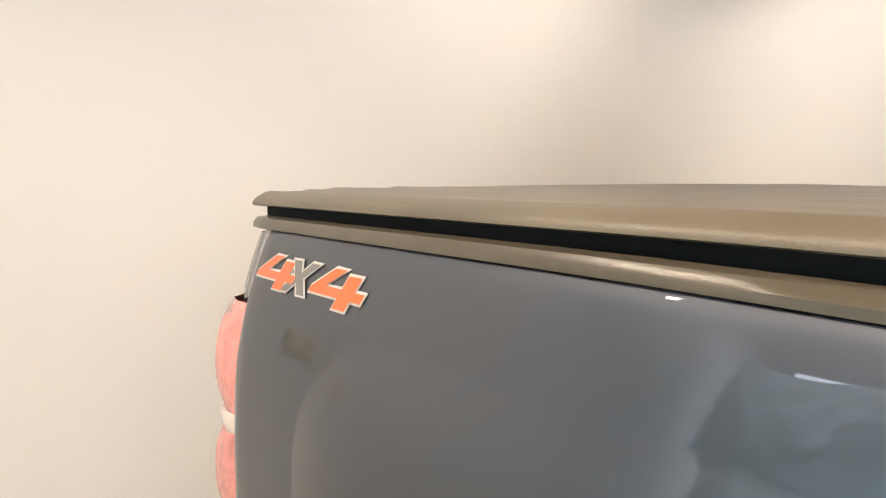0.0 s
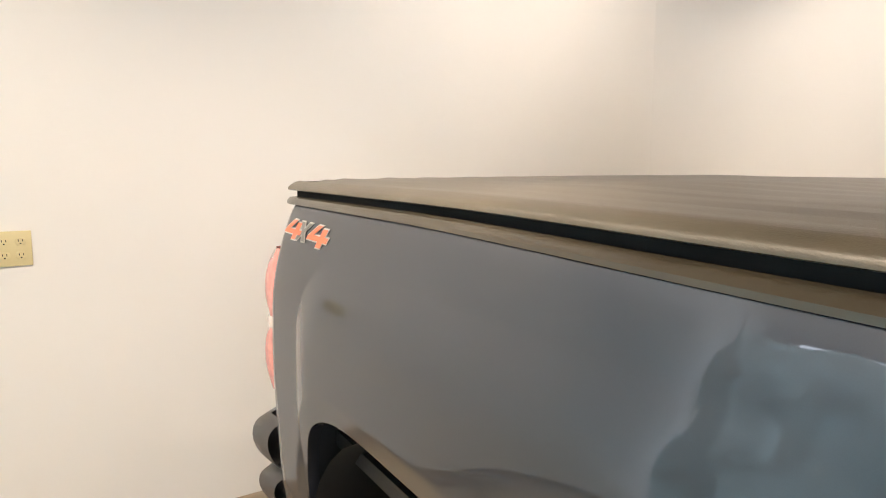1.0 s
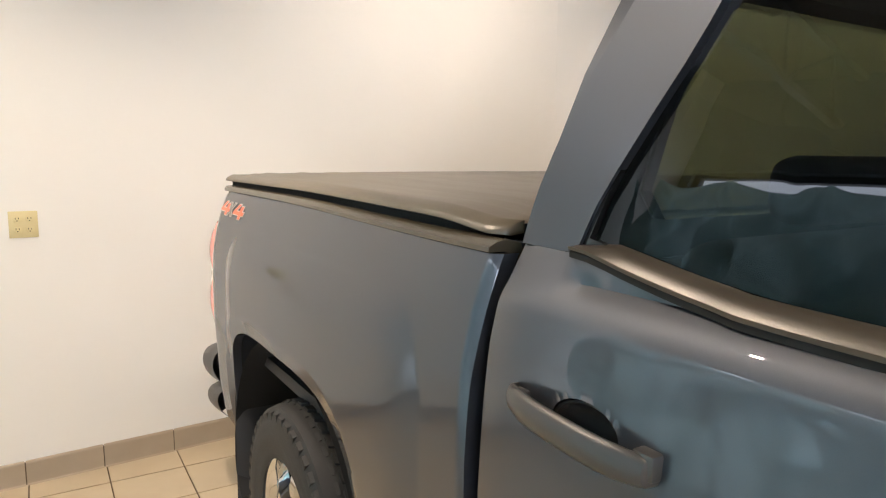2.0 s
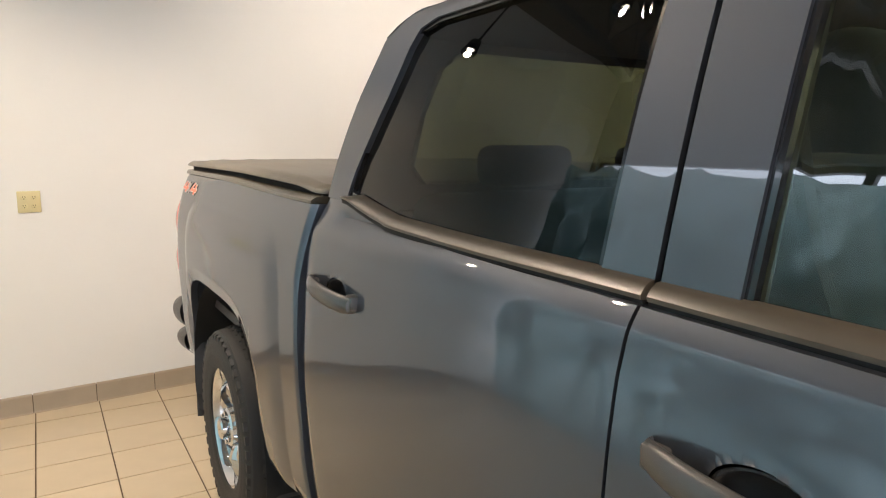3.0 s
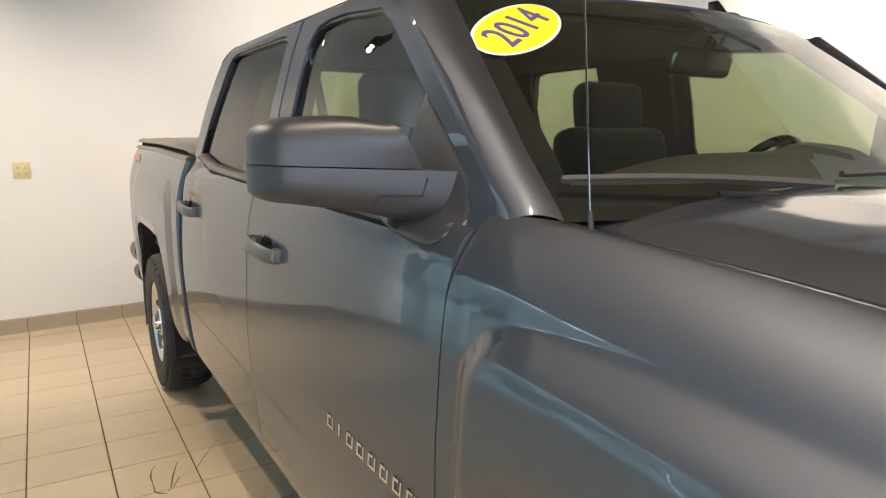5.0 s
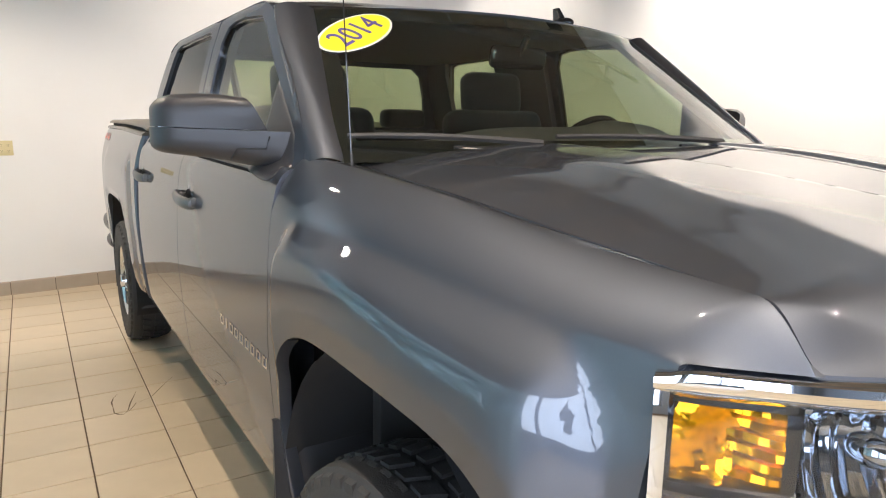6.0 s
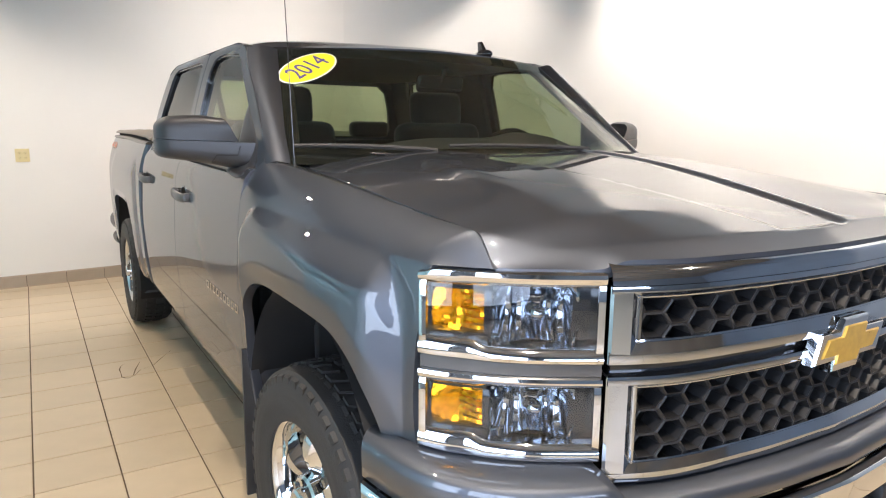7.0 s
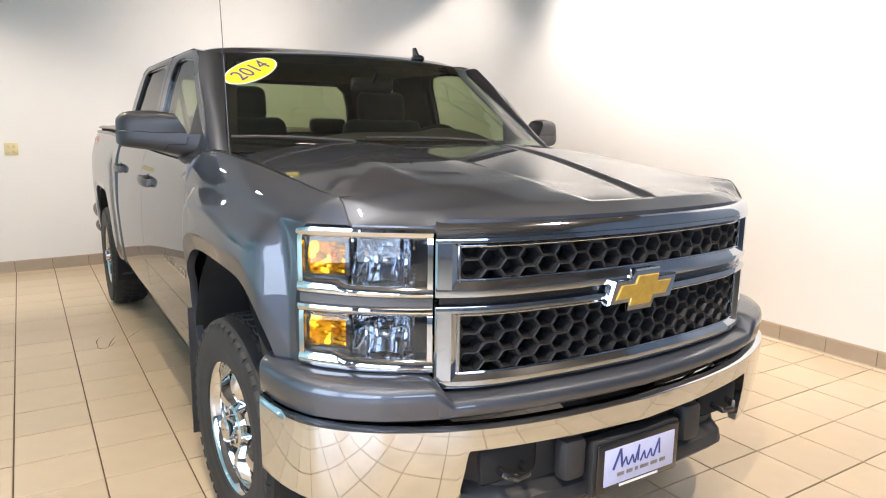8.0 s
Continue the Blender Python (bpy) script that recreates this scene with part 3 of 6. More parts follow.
    clean_hollow(rd, 2.638, 1.195)
    # rocker panel
    panel("rocker_panel", span(0.60, 2.90, 30), lambda y: (0.425, 0.507), lambda y, z: CAB_SIDE(z) - 0.002, sx, n=10)

    # window frames: a ring between two outlines
    def ring(name, outer, inner, mat, owner, push=0.0, skirt=0.03, label=""):
        bm = bmesh.new()
        grid(bm, [[(sx * (GREEN(z) + push), y, z) for y, z in outer + outer[:1]], [(sx * (GREEN(z) + push), y, z) for y, z in inner + inner[:1]]])
        bmesh.ops.remove_doubles(bm, verts=bm.verts, dist=0.0001)
        bmesh.ops.subdivide_edges(bm, edges=bm.edges[:], cuts=2, use_grid_fill=True)
        for v in bm.verts:
            v.co.x = sx * (GREEN(v.co.z) + push)
        rim(bm, (-sx * skirt, 0, 0))
        return part(name, bm, mat, owner, label, smooth=35)

    f_out = [(1.742, 1.352), (1.742, 1.60), (1.742, 1.80), (1.735, 1.838), (1.60, 1.850), (1.40, 1.851), (1.16, 1.830), (1.06, 1.797), (0.93, 1.705), (0.80, 1.605), (0.68, 1.500), (0.585, 1.415), (0.575, 1.352), (1.10, 1.350)]
    f_in = [(1.632, 1.352), (1.628, 1.60), (1.625, 1.745), (1.590, 1.800), (1.52, 1.812), (1.40, 1.812), (1.17, 1.792), (1.10, 1.762), (0.96, 1.660), (0.84, 1.565), (0.723, 1.475), (0.674, 1.435), (0.655, 1.353), (1.10, 1.351)]
    ring("door_frame", f_out, f_in, PAINT, fd)
    r_out = [(1.752, 1.354), (1.752, 1.60), (1.752, 1.80), (1.760, 1.838), (1.90, 1.850), (2.20, 1.850), (2.50, 1.846), (2.70, 1.838), (2.795, 1.795), (2.838, 1.64), (2.858, 1.49), (2.868, 1.4015), (2.72, 1.400), (2.40, 1.362), (2.10, 1.356)]
    r_in = [(1.845, 1.356), (1.838, 1.60), (1.830, 1.76), (1.838, 1.800), (1.90, 1.812), (2.20, 1.814), (2.49, 1.812), (2.568, 1.796), (2.606, 1.755), (2.675, 1.60), (2.725, 1.47), (2.742, 1.412), (2.68, 1.400), (2.40, 1.364), (2.10, 1.358)]
    ring("door_frame", r_out, r_in, PAINT, rd)
    # black weather strips inside the frames
    def shrink(loop, d):
        c = (sum(p[0] for p in loop) / len(loop), sum(p[1] for p in loop) / len(loop))
        return [(c[0] + (y - c[0]) * (1 - d / 0.45), c[1] + (z - c[1]) * (1 - d / 0.22)) for y, z in loop]
    ring("window_seal", shrink(f_in, -0.002), shrink(f_in, 0.012), GLOSS_BLACK, fd, -0.006, 0.012)
    ring("window_seal", shrink(r_in, -0.002), shrink(r_in, 0.012), GLOSS_BLACK, rd, -0.006, 0.012)
    for owner, loop, mat in ((fd, f_in, SIDE_GLASS), (rd, r_in, TINTED if near else SIDE_GLASS)):
        bm = bmesh.new()
        vs = [bm.verts.new((sx * (GREEN(z) - 0.016), y, z)) for y, z in shrink(loop, 0.004)]
        bm.faces.new(vs)
        bmesh.ops.triangulate(bm, faces=bm.faces)
        bmesh.ops.subdivide_edges(bm, edges=bm.edges[:], cuts=3, use_grid_fill=True)
        for v in bm.verts:
            v.co.x = sx * (GREEN(v.co.z) - 0.016)
        g = part("door_window", bm, mat, owner, "greenish door glass" if mat is SIDE_GLASS else "dark privacy glass")
        g.visible_shadow = False
    # belt trim strips
    for owner, a, b in ((fd, 0.66, 1.742), (rd, 1.752, 2.745)):
        bm = bmesh.new()
        rows = []
        for y in np.linspace(a, b, 30):
            z0 = BELT(y) + 0.004
            end = 1 - 0.8 * step(2.66, 2.745, y)
            x0 = CAB_SIDE(1.345) - 0.008 if z0 < 1.37 else GREEN(z0) + 0.012
            rows.append([(sx * (x0 - 0.010), y, z0 - 0.004 * end), (sx * (x0 + 0.005), y, z0 - 0.002 * end), (sx * (x0 + 0.006), y, z0 + 0.004), (sx * (x0 - 0.001), y, z0 + 0.014 * end), (sx * (x0 - 0.010), y, z0 + 0.020 * end), (sx * (x0 - 0.028), y, z0 + 0.022 * end)])
        vs = grid(bm, rows)
        bm.faces.new(vs[0])
        bm.faces.new(vs[-1][::-1])
        part("belt_trim", bm, TRIM, owner, "satin dark belt strip under the window")
        # dark strip standing in for the shaded gap between trim and door
        bm = bmesh.new()
        rows = []
        for y in np.linspace(a, b, 30):
            z0 = BELT(y) + 0.004
            x0 = CAB_SIDE(1.345) - 0.008 if z0 < 1.37 else GREEN(z0) + 0.012
            rows.append([(sx * (x0 - 0.02), y, z0 - 0.014), (sx * (x0 + 0.002), y, z0 - 0.012), (sx * (x0 + 0.002), y, z0 - 0.003), (sx * (x0 - 0.02), y, z0 - 0.001)])
        vs = grid(bm, rows)
        bm.faces.new(vs[0])
        bm.faces.new(vs[-1][::-1])
        part("belt_seal", bm, VOID, owner, "dark strip standing for the shade under the belt strip")
    # door handles: a grip over a hollow
    for owner, yc, zc in ((fd, 1.552, 1.188), (rd, 2.645, 1.194)):
        bm = bmesh.new()
        rows = []
        for t in np.linspace(-1, 1, 23):
            y = yc + 0.137 * t
            arc = 0.018 + 0.026 * (1 - abs(t) ** 3.0)
            w = 0.0175 * (1 - 0.35 * abs(t) ** 6)
            x = CAB_SIDE(zc) + arc - 0.012 - (0.02 if abs(t) > 0.99 else 0)
            thick = 0.011
            zc2 = zc + 0.007 * t
            rows.append([(sx * (x + thick * math.cos(p) * (1 if abs(t) < 0.99 else 0.4)), y, zc2 + w * 1.25 * math.sin(p) * (1 if abs(t) < 0.99 else 0.75)) for p in np.linspace(0, math.tau, 17)[:-1]])
        vs = grid(bm, rows, close=True)
        bm.faces.new(vs[0])
        bm.faces.new(vs[-1][::-1])
        for t in (-0.86, 0.86):
            y = yc + 0.137 * t
            xa = CAB_SIDE(zc)
            box(bm, *sorted((sx * (xa - 0.02), sx * (xa + 0.016))), y - 0.016, y + 0.016, zc - 0.016, zc + 0.016, 0.004)
        part("door_handle", bm, GREY_PLASTIC, owner, "dark grey plastic pull handle")
        # hollow coloured black to carry the shade behind the grip
        bm = bmesh.new()
        rows = []
        for r, deep in ((1.10, 0.003), (1.02, 0.003), (0.99, 0.006), (0.97, 0.015), (0.90, 0.028), (0.70, 0.038), (0.35, 0.043), (0.03, 0.044)):
            rows.append([(sx * (CAB_SIDE(zc - 0.004 + 0.034 * r * math.sin(p)) - deep), yc - 0.012 + 0.060 * r * math.cos(p), zc - 0.004 + 0.034 * r * math.sin(p)) for p in np.linspace(0, math.tau, 41)[:-1]])
        grid(bm, rows, close=True)
        part("handle_bowl", bm, PLASTIC, owner, "round hollow behind the handle, blackened for its shade")

    # bed side
    def bed_bounds(y):
        a = arch(y, R_ARCH[0], R_ARCH[1], R_ARCH[2])
        return (a if a else 0.50 + 0.02 * step(4.2, 4.8, y), 1.3985 - 0.018 * step(4.1, 2.9, y))
    ys = span(2.897, 4.80, 70, ((3.02, 3.12, 14), (3.318, 3.39, 20), (4.38, 4.48, 26), (2.897, 2.92, 8), (4.48, 4.80, 16)))
    bm = bmesh.new()
    rows = []
    for y in ys:
        lo, hi = bed_bounds(y)
        rows.append([(sx * (bed_side(y, lo + (hi - lo) * k / 64) - (0.006 + 0.010 * step(1.02, 1.36, lo + (hi - lo) * k / 64)) * min(max((2.917 - y) / 0.02, 0), 1) ** 2), y, lo + (hi - lo) * k / 64) for k in range(65)])
    grid(bm, rows)
    rim(bm, (-sx * 0.03, 0, 0))
    part("bed_side", bm, PAINT, TRUCK, smooth=35)
    # rail cap over the bed side
    bm = bmesh.new()
    rows = []
    for y in span(2.915, 4.80, 30):
        z = 1.403 - 0.018 * step(4.1, 2.9, y)
        tip = step(4.76, 4.80, y) * 0.010
        out = BED_SIDE(z - 0.007) + 0.001
        rows.append([(sx * (0.930 - tip), y, z - 0.004), (sx * (out - tip), y, z - 0.003), (sx * (out - 0.0005 - tip), y, z + 0.005), (sx * (0.948 - tip), y, z + 0.014), (sx * (0.925 - tip), y, z + 0.016), (sx * 0.912, y, z + 0.013), (sx * 0.900, y, z + 0.008), (sx * 0.885, y, z - 0.03)])
    vs = grid(bm, rows)
    bm.faces.new(vs[0])
    bm.faces.new(vs[-1][::-1])
    part("rail_cap", bm, RAIL, TRUCK, "dark plastic cap along the bed rail")
    # tail lamp
    for z0, z1, mat, bulge in ((1.085, 1.275, RED, 0.016), (1.050, 1.085, PALE, 0.006), (0.875, 1.050, RED, 0.016)):
        bm = bmesh.new()
        rows = []
        for k in range(13):
            z = z0 + (z1 - z0) * k / 12
            q = bulge * (1 - abs(2 * k / 12 - 1) ** 2.5)
            w = BED_SIDE(z) - 0.040
            rows.append([(sx * (w + 0.018), 4.752, z), (sx * (w + 0.022 + q * 0.4), 4.79, z), (sx * (w + 0.012 + q * 0.7), 4.83 + q, z), (sx * (w - 0.03), 4.86 + q, z), (sx * (w - 0.10), 4.872 + q * 0.6, z), (sx * (w - 0.16), 4.86, z)])
        grid(bm, rows)
        part("tail_lamp", bm, mat, TRUCK, "red tail lamp lens" if mat is RED else "pale reversing lamp band")
    bm = bmesh.new()
    box(bm, *sorted((sx * 0.80, sx * 0.958)), 4.742, 4.83, 0.87, 1.268, 0.01)
    part("lamp_housing", bm, PLASTIC, TRUCK)
    bm = bmesh.new()
    rows = []
    for z in np.linspace(1.29, 1.388, 8):
        w = bed_side(4.80, z)
        rows.append([(sx * w, 4.798, z), (sx * (w - 0.012), 4.835, z), (sx * (w - 0.05), 4.855, z), (sx * (w - 0.16), 4.86, z)])
    grid(bm, rows)
    part("bed_corner", bm, PAINT, TRUCK)
    bm = bmesh.new()
    rows = []
    for z in np.linspace(0.52, 0.87, 8):
        w = bed_side(4.80, z)
        rows.append([(sx * w, 4.798, z), (sx * (w - 0.012), 4.835, z), (sx * (w - 0.05), 4.855, z), (sx * (w - 0.16), 4.86, z)])
    grid(bm, rows)
    part("bed_corner", bm, PAINT, TRUCK)
    # mud flaps
    for y0, x0, x1, z0, z1 in ((0.552, 0.76, 1.030, 0.19, 0.74), (4.47, 0.74, 1.0, 0.23, 0.90), (3.32, 0.80, 0.985, 0.34, 0.56)):
        bm = bmesh.new()
        rows = [[(sx * x, y0 + 0.03 * (z1 - z) ** 2 + (0.012 if x > 0.97 else 0), z) for x in np.linspace(x0, x1, 8)] for z in np.linspace(z0, z1, 10)]
        grid(bm, rows)
        solid(bm, 0.014)
        part("mud_flap", bm, PLASTIC, TRUCK, "black moulded mud flap")

# 4x4 lettering on the bed side
FOUR = [(0.28, 1.0), (0.50, 1.0), (0.27, 0.52), (0.58, 0.52), (0.58, 0.88), (0.82, 0.88), (0.82, 0.52), (1.0, 0.52), (1.0, 0.27), (0.82, 0.27), (0.82, 0.0), (0.58, 0.0), (0.58, 0.27), (0.0, 0.27), (0.0, 0.44)]
CROSS = [(0.0, 1.0), (0.30, 1.0), (0.50, 0.66), (0.70, 1.0), (1.0, 1.0), (0.66, 0.5), (1.0, 0.0), (0.70, 0.0), (0.50, 0.34), (0.30, 0.0), (0.0, 0.0), (0.34, 0.5)]


def grown(loop, d):
    """The outline moved outwards by d."""
    pts = [Vector(p) for p in loop]
    out = []
    for k, p in enumerate(pts):
        a, b = (p - pts[k - 1]).normalized(), (pts[(k + 1) % len(pts)] - p).normalized()
        na, nb = Vector((-a.y, a.x)), Vector((-b.y, b.x))
        m = (na + nb).normalized()
        out.append(p + m * d / max(m.dot(na), 0.45))
    return out


def decal(loop, y0, wide, tall, z0, d, lift, mat, name):
    pts = grown([(u * wide, v * tall) for u, v in loop], d)
    bm = bmesh.new()
    vs = [bm.verts.new((0, y0 - u - 0.50 * v, z0 + v)) for u, v in pts]
    f = bm.faces.new(vs)
    f.normal_update()
    bmesh.ops.triangulate(bm, faces=[f])
    bmesh.ops.subdivide_edges(bm, edges=bm.edges[:], cuts=2, use_grid_fill=True)
    for v in bm.verts:
        v.co.x = -(bed_side(v.co.y, v.co.z) + lift)
    return part(name, bm, mat, TRUCK)


for loop, y0, wide, tall, z0, mat in ((FOUR, 4.672, 0.128, 0.048, 1.318, ORANGE), (CROSS, 4.574, 0.080, 0.046, 1.319, GREY_DECAL), (FOUR, 4.492, 0.134, 0.050, 1.315, ORANGE)):
    decal(loop, y0, wide, tall, z0, 0.0030, 0.0018 if loop is FOUR else 0.0024, SILVER_DECAL, "decal_edge")
    decal(loop, y0, wide, tall, z0, -0.0003, 0.0032, mat, "decal")

# tailgate, bed floor and back of the cab
bm = bmesh.new()
box(bm, -0.80, 0.80, 4.80, 4.868, 0.56, 1.388, 0.015)
part("tailgate", bm, PAINT, TRUCK)
bm = bmesh.new()
box(bm, -0.93, 0.93, 2.955, 4.80, 0.80, 0.84)
part("bed_floor", bm, PLASTIC, TRUCK)
bm = bmesh.new()
box(bm, -0.925, 0.925, 2.925, 2.95, 0.60, 1.395, 0.008)
part("bed_front_wall", bm, VOID, TRUCK)

# soft bed cover
cover = empty("tonneau_cover", (0.015, 0, 0))
tagged(cover, "black vinyl roll-up bed cover stretched over truck bed", "bed cover")
bm = bmesh.new()
rows = []
def cover_dip(y):
    """The cover sags towards its front end."""
    return -0.016 * step(4.0, 2.9, y) - 0.016 * step(3.20, 2.92, y) ** 1.5


def cover_corner(y):
    """How far the rounded front corner has come in."""
    return 0.045 * (1 - math.sqrt(1 - min(max((2.985 - y) / 0.05, 0), 1) ** 2))


for y in span(2.938, 4.835, 46, ((2.938, 2.99, 10),)):
    row = []
    for x in np.linspace(-0.905, 0.905, 64):
        e = (abs(x) / 0.905)
        bow = 0.004 * math.cos((y - 2.97) * math.tau / 0.62)
        wr = 0.0022 * math.sin(x * 95 + 3 * math.sin(y * 2.1)) * step(0.25, 0.8, e) + 0.0012 * math.sin(x * 41 + y * 1.7)
        rib = 0.004 * math.exp(-((abs(x) - 0.80) / 0.008) ** 2)
        z = 1.463 + 0.006 * (1 - e ** 2) - 0.010 * e ** 14 - bow * (1 - e ** 2) * 0.7 + wr + rib + cover_dip(y)
        row.append((x * (1 - cover_corner(y) / 0.905), y, z))
    rows.append(row)
grid(bm, rows)
part("cover_sheet", bm, VINYL, cover, smooth=60)
for sx in (-1, 1):
    bm = bmesh.new()
    rows = []
    for y in span(2.940, 4.832, 40, ((2.940, 2.99, 10),)):
        d = cover_dip(y)
        c = cover_corner(y)
        w = 0.0006 * math.sin(y * 9) - c
        rows.append([(sx * (0.900 - c), y, 1.4605 + d), (sx * (0.912 - c), y, 1.457 + d), (sx * (0.926 + w), y, 1.449 + d), (sx * (0.932 + w), y, 1.443 + d), (sx * (0.933 + w), y, 1.437 + d), (sx * (0.928 - c), y, 1.435 + d), (sx * (0.90 - c), y, 1.438 + d)])
    vs = grid(bm, rows)
    bm.faces.new(vs[0])
    bm.faces.new(vs[-1][::-1])
    part("cover_edge", bm, VINYL, cover, "rolled vinyl edge of the cover", smooth=60)
    bm = bmesh.new()
    vs = grid(bm, [[(sx * 0.88, y, 1.365), (sx * 0.908, y, 1.365), (sx * 0.908, y, 1.4375 + cover_dip(y)), (sx * 0.88, y, 1.4375 + cover_dip(y))] for y in span(2.99, 4.825, 24)], close=True)
    bm.faces.new(vs[0])
    bm.faces.new(vs[-1][::-1])
    part("side_rail", bm, VOID, cover, "black aluminium side rail")
for y in (2.938, 4.835):
    bm = bmesh.new()
    d, half = (0, 0.90) if y > 4 else (cover_dip(y), 0.868)
    rows = [[(x, y + s, z + d) for s, z in ((0, 1.459), (0.012 if y > 4 else -0.012, 1.452), (0.014 if y > 4 else -0.014, 1.436), (0, 1.428))] for x in np.linspace(-half, half, 20)]
    vs = grid(bm, rows)
    part("cover_edge", bm, VINYL, cover)
# the tail ends a little short of the drawn stations
for owner in (TRUCK, cover):
    for ob in owner.children:
        if ob.type == "MESH":
            for v in ob.data.vertices:
                if v.co.y > 4.66:
                    v.co.y -= 0.035 * step(4.66, 4.78, v.co.y)

# ---------------------------------------------------------------- hood, cowl, roof, glass
def hood_z(x, y, depth):
    """depth: metres behind the leading edge."""
    a = abs(x)
    lip = 1.226 + 0.020 * (1 - step(0.60, 0.665, a))
    t = min(max((y + 0.86) / 1.22, 0), 1)
    middle = 1.268 + 0.150 * (1 - (1 - t) ** 1.6)
    e = min(a / SEAM_X(y), 1)
    z = middle + (EDGE(y) - middle) * e ** 4
    crease = 0.66 - 0.10 * step(-0.75, 0.30, y)
    z += 0.004 * (1 - step(crease - 0.10, crease + 0.02, a)) * step(0.03, 0.15, depth)
    half = 0.115 + 0.17 * step(-0.85, 0.40, y) ** 0.8
    z -= 0.010 * (1 - step(half - 0.004, half + 0.034, a)) * step(0.055, 0.075, depth)
    face = min(depth / 0.062, 1)
    rise = 1 - (1 - face) ** 1.7
    return lip + (z - lip) * rise


bm = bmesh.new()
rows = []
for x in span(-0.838, 0.838, 130):
    a = abs(x)
    front, rear = PLAN(a) + 0.004, 0.345 + 0.16 * (a / 0.8) ** 2
    depths = [0.062 * k / 9 for k in range(10)] + [0.062 + (rear - front - 0.062) * (k / 36) ** 1.25 for k in range(1, 37)]
    row = []
    for d in depths:
        y = front + d
        xx = x * min(1, (SEAM_X(y) - 0.005) / 0.838)
        row.append((xx, y, hood_z(xx, y, d)))
    rows.append(row)
grid(bm, rows)
rim(bm, (0, 0, -0.022))
part("hood", bm, PAINT, TRUCK, smooth=35)
bm = bmesh.new()
rows = []
for x in np.linspace(-0.86, 0.86, 30):
    rear = 0.335 + 0.16 * (x / 0.8) ** 2
    rows.append([(x, rear, 1.352 - 0.015 * (x / 0.86) ** 2), (x, rear + 0.06, 1.362 - 0.012 * (x / 0.86) ** 2), (x, rear + 0.16, 1.382 - 0.012 * (x / 0.86) ** 2)])
grid(bm, rows)
part("cowl_panel", bm, PLASTIC, TRUCK, "black slotted cowl under the windscreen")


def screen_y(x, z):
    return 0.34 + 0.24 * x * x + (z - 1.40) / 0.675


bm = bmesh.new()
rows = []
for x in np.linspace(-1, 1, 33):
    row = []
    for k in range(19):
        z = 1.375 + (1.832 - 0.022 * x * x - 1.375) * k / 18
        w = 0.868 - 0.382 * (z - 1.38)
        row.append((x * w, screen_y(x * w, z) + 0.004 * math.sin(math.pi * k / 18) * -1, z))
    rows.append(row)
grid(bm, rows)
screen = part("windscreen", bm, CLEAR, TRUCK, "lightly tinted windscreen")
screen.visible_shadow = False
bm = bmesh.new()
for sx in (-1, 1):
    rows = []
    for k in range(19):
        z = 1.375 + 0.44 * k / 18
        w = 0.868 - 0.382 * (z - 1.38)
        rows.append([(sx * (w - d), screen_y(w - d, z) + 0.0035, z) for d in (0.0, 0.02, 0.048)])
    grid(bm, rows)
rows = [[(x, screen_y(x, z) + 0.0035, z) for z in (1.376, 1.40, 1.425)] for x in np.linspace(-0.85, 0.85, 24)]
grid(bm, rows)
rows = [[(x, screen_y(x, z) + 0.0035, z) for z in (1.785 - 0.02 * x * x, 1.81 - 0.02 * x * x, 1.83 - 0.022 * x * x)] for x in np.linspace(-0.715, 0.715, 24)]
grid(bm, rows)
part("screen_border", bm, GLOSS_BLACK, screen, "black printed border of the glass")

# pillars beside the windscreen
for sx in (-1, 1):
    bm = bmesh.new()
    rows = []
    for t in np.linspace(0, 1, 22):
        z = 1.374 + 0.434 * t
        zp = max(z, 1.378)
        w = 0.868 - 0.382 * (zp - 1.38)
        yi = screen_y(w, zp)
        g = GREEN(zp) + 0.001
        yo = 0.522 + (zp - 1.362) * 1.205
        mid = ((w + g) / 2 + 0.016, (yi + yo) / 2 - 0.020)
        rows.append([(sx * (w - 0.012), yi + 0.02, z), (sx * w, yi - 0.006, z)] + [(sx * ((1 - s) ** 2 * w + 2 * s * (1 - s) * mid[0] + s * s * g), (1 - s) ** 2 * (yi - 0.006) + 2 * s * (1 - s) * mid[1] + s * s * yo, z + 0.012 * math.sin(math.pi * s)) for s in np.linspace(0.08, 1, 9)] + [(sx * (g - 0.004), yo + 0.055, z), (sx * (g - 0.03), yo + 0.06, z)])
    grid(bm, rows)
    part("windscreen_pillar", bm, PAINT, TRUCK)

for sx in (-1, 1):
    bm = bmesh.new()
    rows = []
    for z in np.linspace(1.37, 1.82, 14):
        w = 0.868 - 0.382 * (z - 1.38)
        yi = screen_y(w, z)
        rows.append([(sx * (w - 0.050), yi + 0.012, z), (sx * (w - 0.058), yi + 0.045, z), (sx * (w - 0.030), yi + 0.095, z), (sx * (w - 0.010), yi + 0.11, z)])
    grid(bm, rows)
    part("pillar_lining", bm, HEADLINER, TRUCK, "grey moulded lining inside the windscreen pillar")



def roof_drop(y):
    """How far the roof has fallen towards the windscreen and the rear window."""
    return 0.056 * step(1.42, 0.93, y) ** 1.3 + 0.045 * step(2.66, 2.85, y) ** 2


bm = bmesh.new()
rows = []
RX = list(np.linspace(-1, 1, 41))
